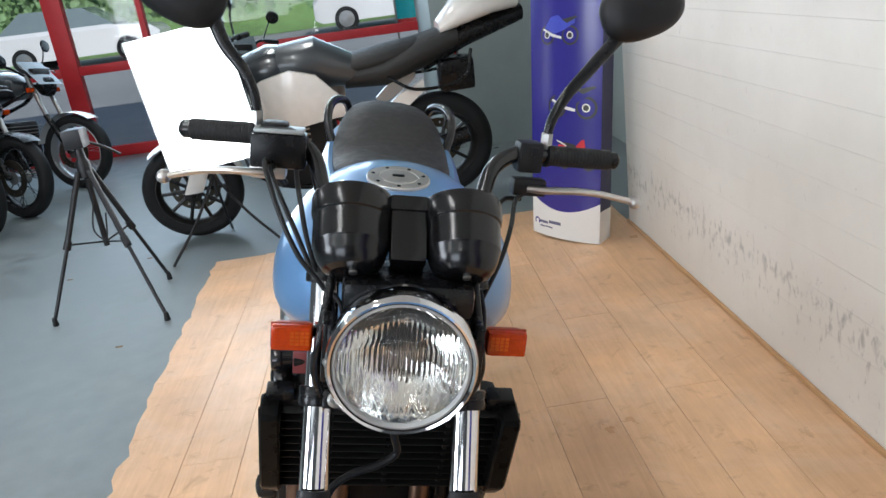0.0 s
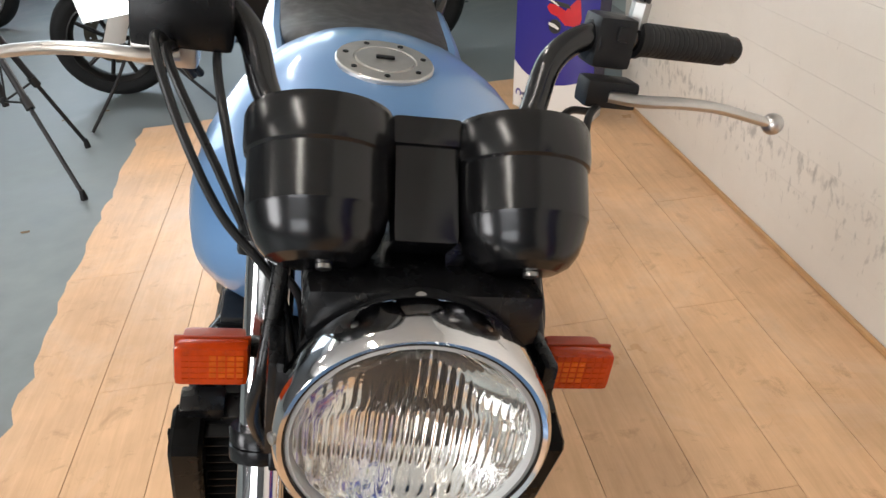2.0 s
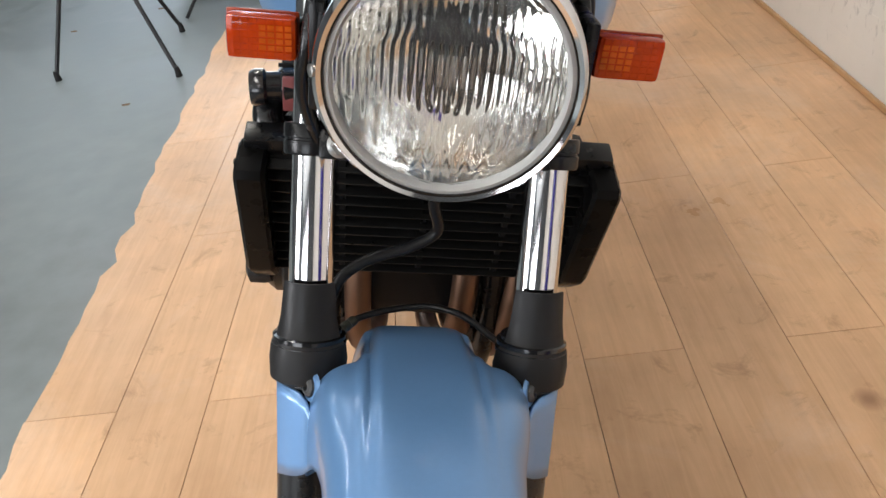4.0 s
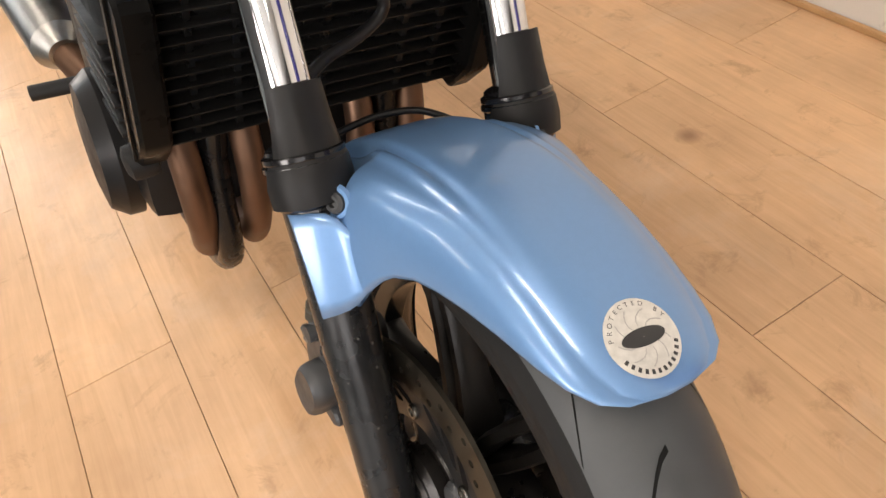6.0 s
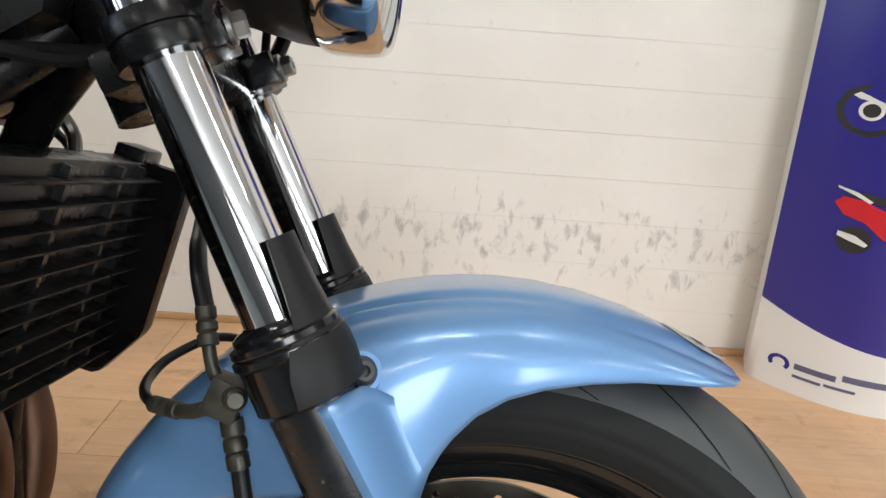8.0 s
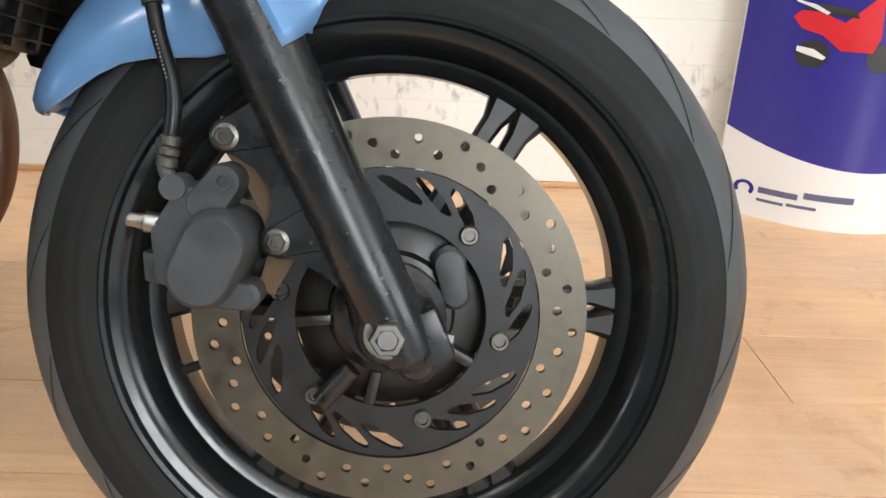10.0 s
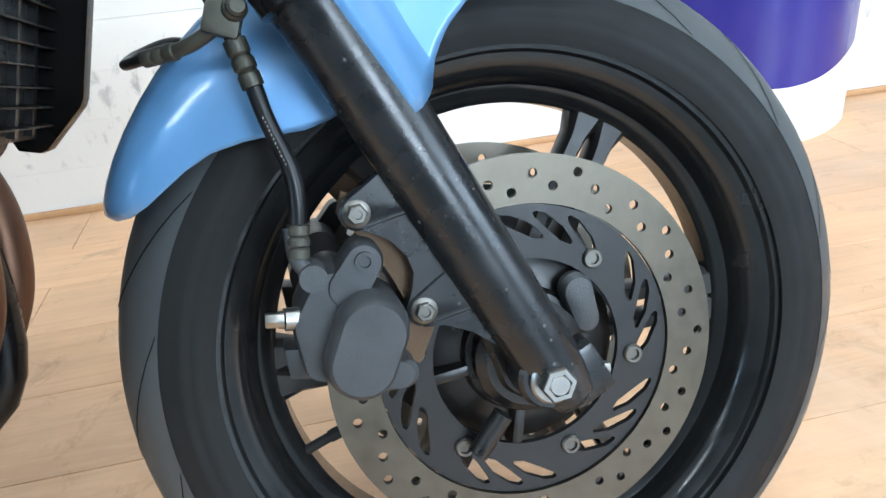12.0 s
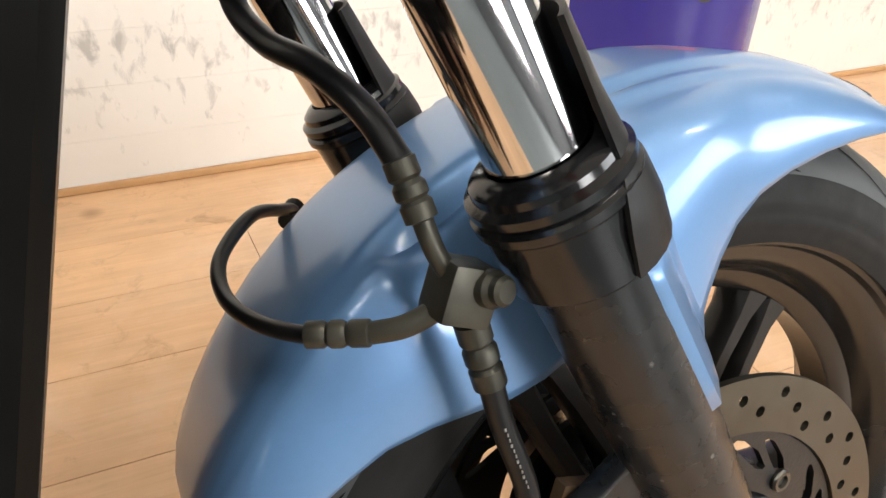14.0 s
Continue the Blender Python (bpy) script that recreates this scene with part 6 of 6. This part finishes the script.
# white adventure motorcycle: beak and side fairings, high tail
tour = other_bike(lean(-1.04, 3.81, -85, 7) @ Matrix.Scale(1.085, 4), "white adventure touring motorcycle with a black seat", DARKT, "parked motorcycles", False, 0.02, WHITEP, hubm, False, BLACK, 0.275)
for s in (-1, 1):
    rows = []
    for y, z0, z1, x in ((0.42, 0.70, 0.80, 0.12), (0.5, 0.58, 0.86, 0.2), (0.65, 0.6, 0.9, 0.24), (0.78, 0.62, 0.86, 0.24), (0.93, 0.62, 0.68, 0.2)):
        rows.append([(s * (x + 0.02 * math.sin(math.pi * k / 6)), y, z0 + (z1 - z0) * k / 6) for k in range(7)] + [(s * (x - 0.03), y, z0 + (z1 - z0) * k / 6) for k in range(6, -1, -1)])
    part("side_fairing", rings(rows), WHITEP, tour, "white glossy side fairing")
    rows = []
    for y, z0, z1, x in ((1.1, 0.55, 0.6, 0.16), (1.2, 0.58, 0.68, 0.18), (1.34, 0.68, 0.74, 0.17)):
        rows.append([(s * x, y, z0 + (z1 - z0) * k / 4) for k in range(5)] + [(s * (x - 0.025), y, z0 + (z1 - z0) * k / 4) for k in range(4, -1, -1)])
    part("tail_panel", rings(rows), WHITEP, tour)
    part("hand_guard", box(s * 0.25, s * 0.33, 0.3, 0.33, 0.98, 1.05, 0.012), BLACK, tour)
    part("fork_cover", rings([[(s * (0.125 + 0.01 * math.cos(a)), 0.02 + 0.5 * (z - 0.3) + 0.05 * math.sin(a), z) for a in [6.2832 * k / 12 for k in range(12)]] for z in (0.3, 0.42, 0.56)]), WHITEP, tour)
    part("bag_rail", tube([(s * 0.16, 1.15, 0.78), (s * 0.2, 1.3, 0.7), (s * 0.19, 1.55, 0.72), (s * 0.14, 1.62, 0.86)], 0.009, 8), BLACK, tour)
egg(tour, "tank_cover", mat("grey_bodywork", (0.055, 0.06, 0.065), 0.35, 0.2, 0.1, 20, coat=0.4), ((0.42, 0.08, 0.86, 0.06, 0.1), (0.6, 0.15, 0.89, 0.1, 0.12), (0.8, 0.17, 0.9, 0.11, 0.15), (1.0, 0.13, 0.83, 0.06, 0.1)))
egg(tour, "rider_seat", SEAT, ((0.93, 0.12, 0.8, 0.05, 0.08), (1.15, 0.17, 0.81, 0.06, 0.1), (1.35, 0.16, 0.87, 0.07, 0.1), (1.56, 0.13, 0.93, 0.05, 0.08)))
egg(tour, "under_tail", BLACK, ((1.36, 0.1, 0.82, 0.04, 0.08), (1.6, 0.13, 0.93, 0.05, 0.08), (1.93, 0.1, 1.0, 0.04, 0.05)))
egg(tour, "tail_cowl", WHITEP, ((1.47, 0.09, 0.97, 0.03, 0.04), (1.56, 0.14, 1.02, 0.08, 0.06), (1.76, 0.15, 1.07, 0.1, 0.06), (1.9, 0.11, 1.07, 0.06, 0.05), (1.94, 0.04, 1.07, 0.02, 0.02)), "white rounded tail cowl")

# ---- outside the window ----
def car(m, label):
    c = thing("car", m, label, "car", "cars outside")
    rows = []
    for y, w, z0, z1 in ((-2.1, 0.7, 0.35, 0.65), (-1.9, 0.82, 0.28, 0.82), (-0.9, 0.88, 0.25, 0.95), (1.9, 0.88, 0.25, 0.98), (2.1, 0.78, 0.35, 0.8)):
        rows.append([(-w, y, z0), (w, y, z0), (w, y, z1 - 0.1), (w * 0.9, y, z1), (-w * 0.9, y, z1), (-w, y, z1 - 0.1)])
    part("body", rings(rows), CARW, c)
    rows = []
    for y, w, z0, z1 in ((-1.0, 0.8, 0.9, 0.97), (-0.3, 0.72, 0.9, 1.42), (1.2, 0.72, 0.9, 1.46), (1.85, 0.76, 0.9, 1.0)):
        rows.append([(-w, y, z0), (w, y, z0), (w * 0.85, y, z1), (-w * 0.85, y, z1)])
    part("cabin", rings(rows), CARG, c)
    for y in (-1.3, 1.3):
        for s in (-1, 1):
            q = part("wheel", lathe(((0.1, -0.1), (0.3, -0.1), (0.32, 0), (0.3, 0.1), (0.1, 0.1)), Matrix.Translation((s * 0.8, y, 0.31)) @ AX, 24), TYRE, c)
            part("hub_cap", lathe(((0.02, 0), (0.19, 0.0), (0.2, 0.02), (0.05, 0.04)), basis((s * 0.88, y, 0.31), (s * 1.2, y, 0.31)), 20), SILV, q)
    return c


CARG = mat("car_glass", (0.2, 0.25, 0.26), 0.08, 0.0, 0.1, 3)
CARW = mat("white_car_paint", (0.8, 0.8, 0.8), 0.2, 0.0, 0.03, 5, coat=1.0)
car(pose(0.75, 20.0, 0.345, 0, 0, 90), "white car parked across the street")
car(pose(-7.5, 20.3, 0.347, 0, 0, 92), "white car parked across the street")
HEDGE = mat("hedge_leaves", (0.2, 0.32, 0.14), 0.6, 0.0, 0.5, 6)
hedge = new("hedge", bpy.data.meshes.new("hedge"))
rng = random.Random(5)
verts, faces = [], []
for k in range(9000):
    x, y, z = rng.uniform(-22, 8), rng.uniform(25, 27), 0.5 + rng.uniform(0, 1) ** 0.8 * 2.6
    if rng.random() < 0.25 * z / 2.3:
        continue
    r = rng.uniform(0.06, 0.16)
    a, b = rng.uniform(0, 6.28), rng.uniform(-0.9, 0.9)
    ux, uz = math.cos(a) * r, math.sin(a) * r
    n = len(verts)
    verts += [(x - ux, y + b * r, z - uz), (x + uz, y, z - ux), (x + ux, y - b * r, z + uz), (x - uz, y, z + ux)]
    faces.append((n, n + 1, n + 2, n + 3))
hedge.data.from_pydata(verts, [], faces)
hedge.data.materials.append(HEDGE)
tagged(hedge, "green hedge and grass bank across the street", "hedge", kind="stuff")
tagged(part("bank", rings([[(x, 23.2 + 2.5 * k, 0.375 + 1.0 * k * k) for k in (0, 0.3, 0.6, 1.0, 1.6)] for x in range(-30, 22, 4)], closed=False), mat("grass_bank", (0.2, 0.32, 0.11), 0.8, 0.0, 0.4, 2, 0.4, 20)), "grassy green bank", "grass", kind="structure")
# an added sheet beyond the hedge, outdoor haze painted into its pale green
tagged(part("backdrop", box(-40, 40, 34, 34.2, -0.14, 6.5), mat("haze_backdrop", (0.6, 0.74, 0.68), 0.8, 0.0, 0.2, 0.5)), "added far backdrop, outdoor haze put into its pale green", "backdrop", kind="structure")

flag = thing("flag", pose(0.6, 8.3, -0.1), "teal and red forecourt flag on a thin pole", "flag")
part("pole", rod((-0.16, 0, 0.0), (-0.16, 0, 2.6), 0.012, 10), SILV, flag)
part("base_plate", box(-0.3, 0.0, -0.15, 0.15, 0.0, 0.03, 0.005), BLACK, flag)
for name, colour, z0, z1 in (("teal_cloth", (0.02, 0.42, 0.46), 1.02, 2.5), ("red_cloth", (0.55, 0.03, 0.03), 0.9, 1.02)):
    part(name, rings([[(-0.15 + 0.34 * i / 8, 0.03 * math.sin(i * 0.9 + z) + d, z) for i in range(9)] + [(-0.15 + 0.34 * i / 8, 0.03 * math.sin(i * 0.9 + z) + d + 0.004, z) for i in range(8, -1, -1)] for z, d in ((z0, 0.0), ((z0 + z1) / 2, 0.01), (z1, 0.0))]), mat(name, colour, 0.7), flag)

# ---- boards, planks and litter ----
XJ = (-0.765, -0.578, -0.388, -0.199, -0.009, 0.18, 0.37, 0.566, 0.762, 0.949, 1.13, WX - 0.003)
rng = random.Random(11)
for i in range(len(XJ) - 1):
    y = (0.662 if i % 2 == 0 else 0.078) - 4.8
    while y < 3.6:
        y0, y1 = max(y, -3.2), min(y + 1.2, 3.235 + 0.07 * XJ[i] + (rng.uniform(-0.03, 0.03)))
        if y1 - y0 > 0.05:
            x0, x1 = XJ[i], XJ[i + 1]
            bm = bmesh.new()
            g = 0.0006
            if i == 0:
                # the outer row is cut by hand: a ragged edge
                pts = [(x1 - g, y0 + g), (x1 - g, y1 - g)]
                k = max(int((y1 - y0) / 0.06), 2)
                pts += [(x0 + 0.018 - 0.035 * (y1 + (y0 - y1) * j / k) + rng.uniform(-0.01, 0.01) + (0.018 if rng.random() < 0.12 else 0), y1 - g + (y0 - y1 + 2 * g) * j / k) for j in range(k + 1)]
            else:
                pts = [(x0 + g, y0 + g), (x1 - g, y0 + g), (x1 - g, y1 - g), (x0 + g, y1 - g)]
            rings([[(px, py, -0.0065) for px, py in pts], [(px, py, -0.0006) for px, py in pts], [(px + (0.0007 if px < (x0 + x1) / 2 else -0.0007), py + (0.0007 if py < (y0 + y1) / 2 else -0.0007), 0.0) for px, py in pts]], bm)
            part("plank", bm, PLANK, plat, sharp=0.4)
        y += 1.2
z = 0.0
k = 0
while z < 2.99:
    h = 0.108
    lap = 0.0005 * rng.random()
    part("board", box(WX + lap, WX + 0.012, -5, 2.86, z + 0.0002, min(z + h - 0.0004, 2.999), 0.0), WALLM, wall_e)
    z += h
LEAF = mat("dry_leaf", (0.16, 0.1, 0.05), 0.8)
for k in range(16):
    x, y = rng.uniform(-2.4, -1.05), rng.uniform(0.6, 3.8)
    bm = bmesh.new()
    r = rng.uniform(0.005, 0.016)
    rings([[(x + q * r * math.cos(a) * 1.6, y + q * r * math.sin(a), -0.0115 + 0.003 * (1 - q) + 0.002 * math.sin(3 * a)) for a in [6.2832 * i / 9 for i in range(9)]] for q in (1.0, 0.6, 0.05)], bm)
    tagged(part("leaf_litter", bm, LEAF), "dry brown leaf scrap on the grey floor", "litter", "floor litter")
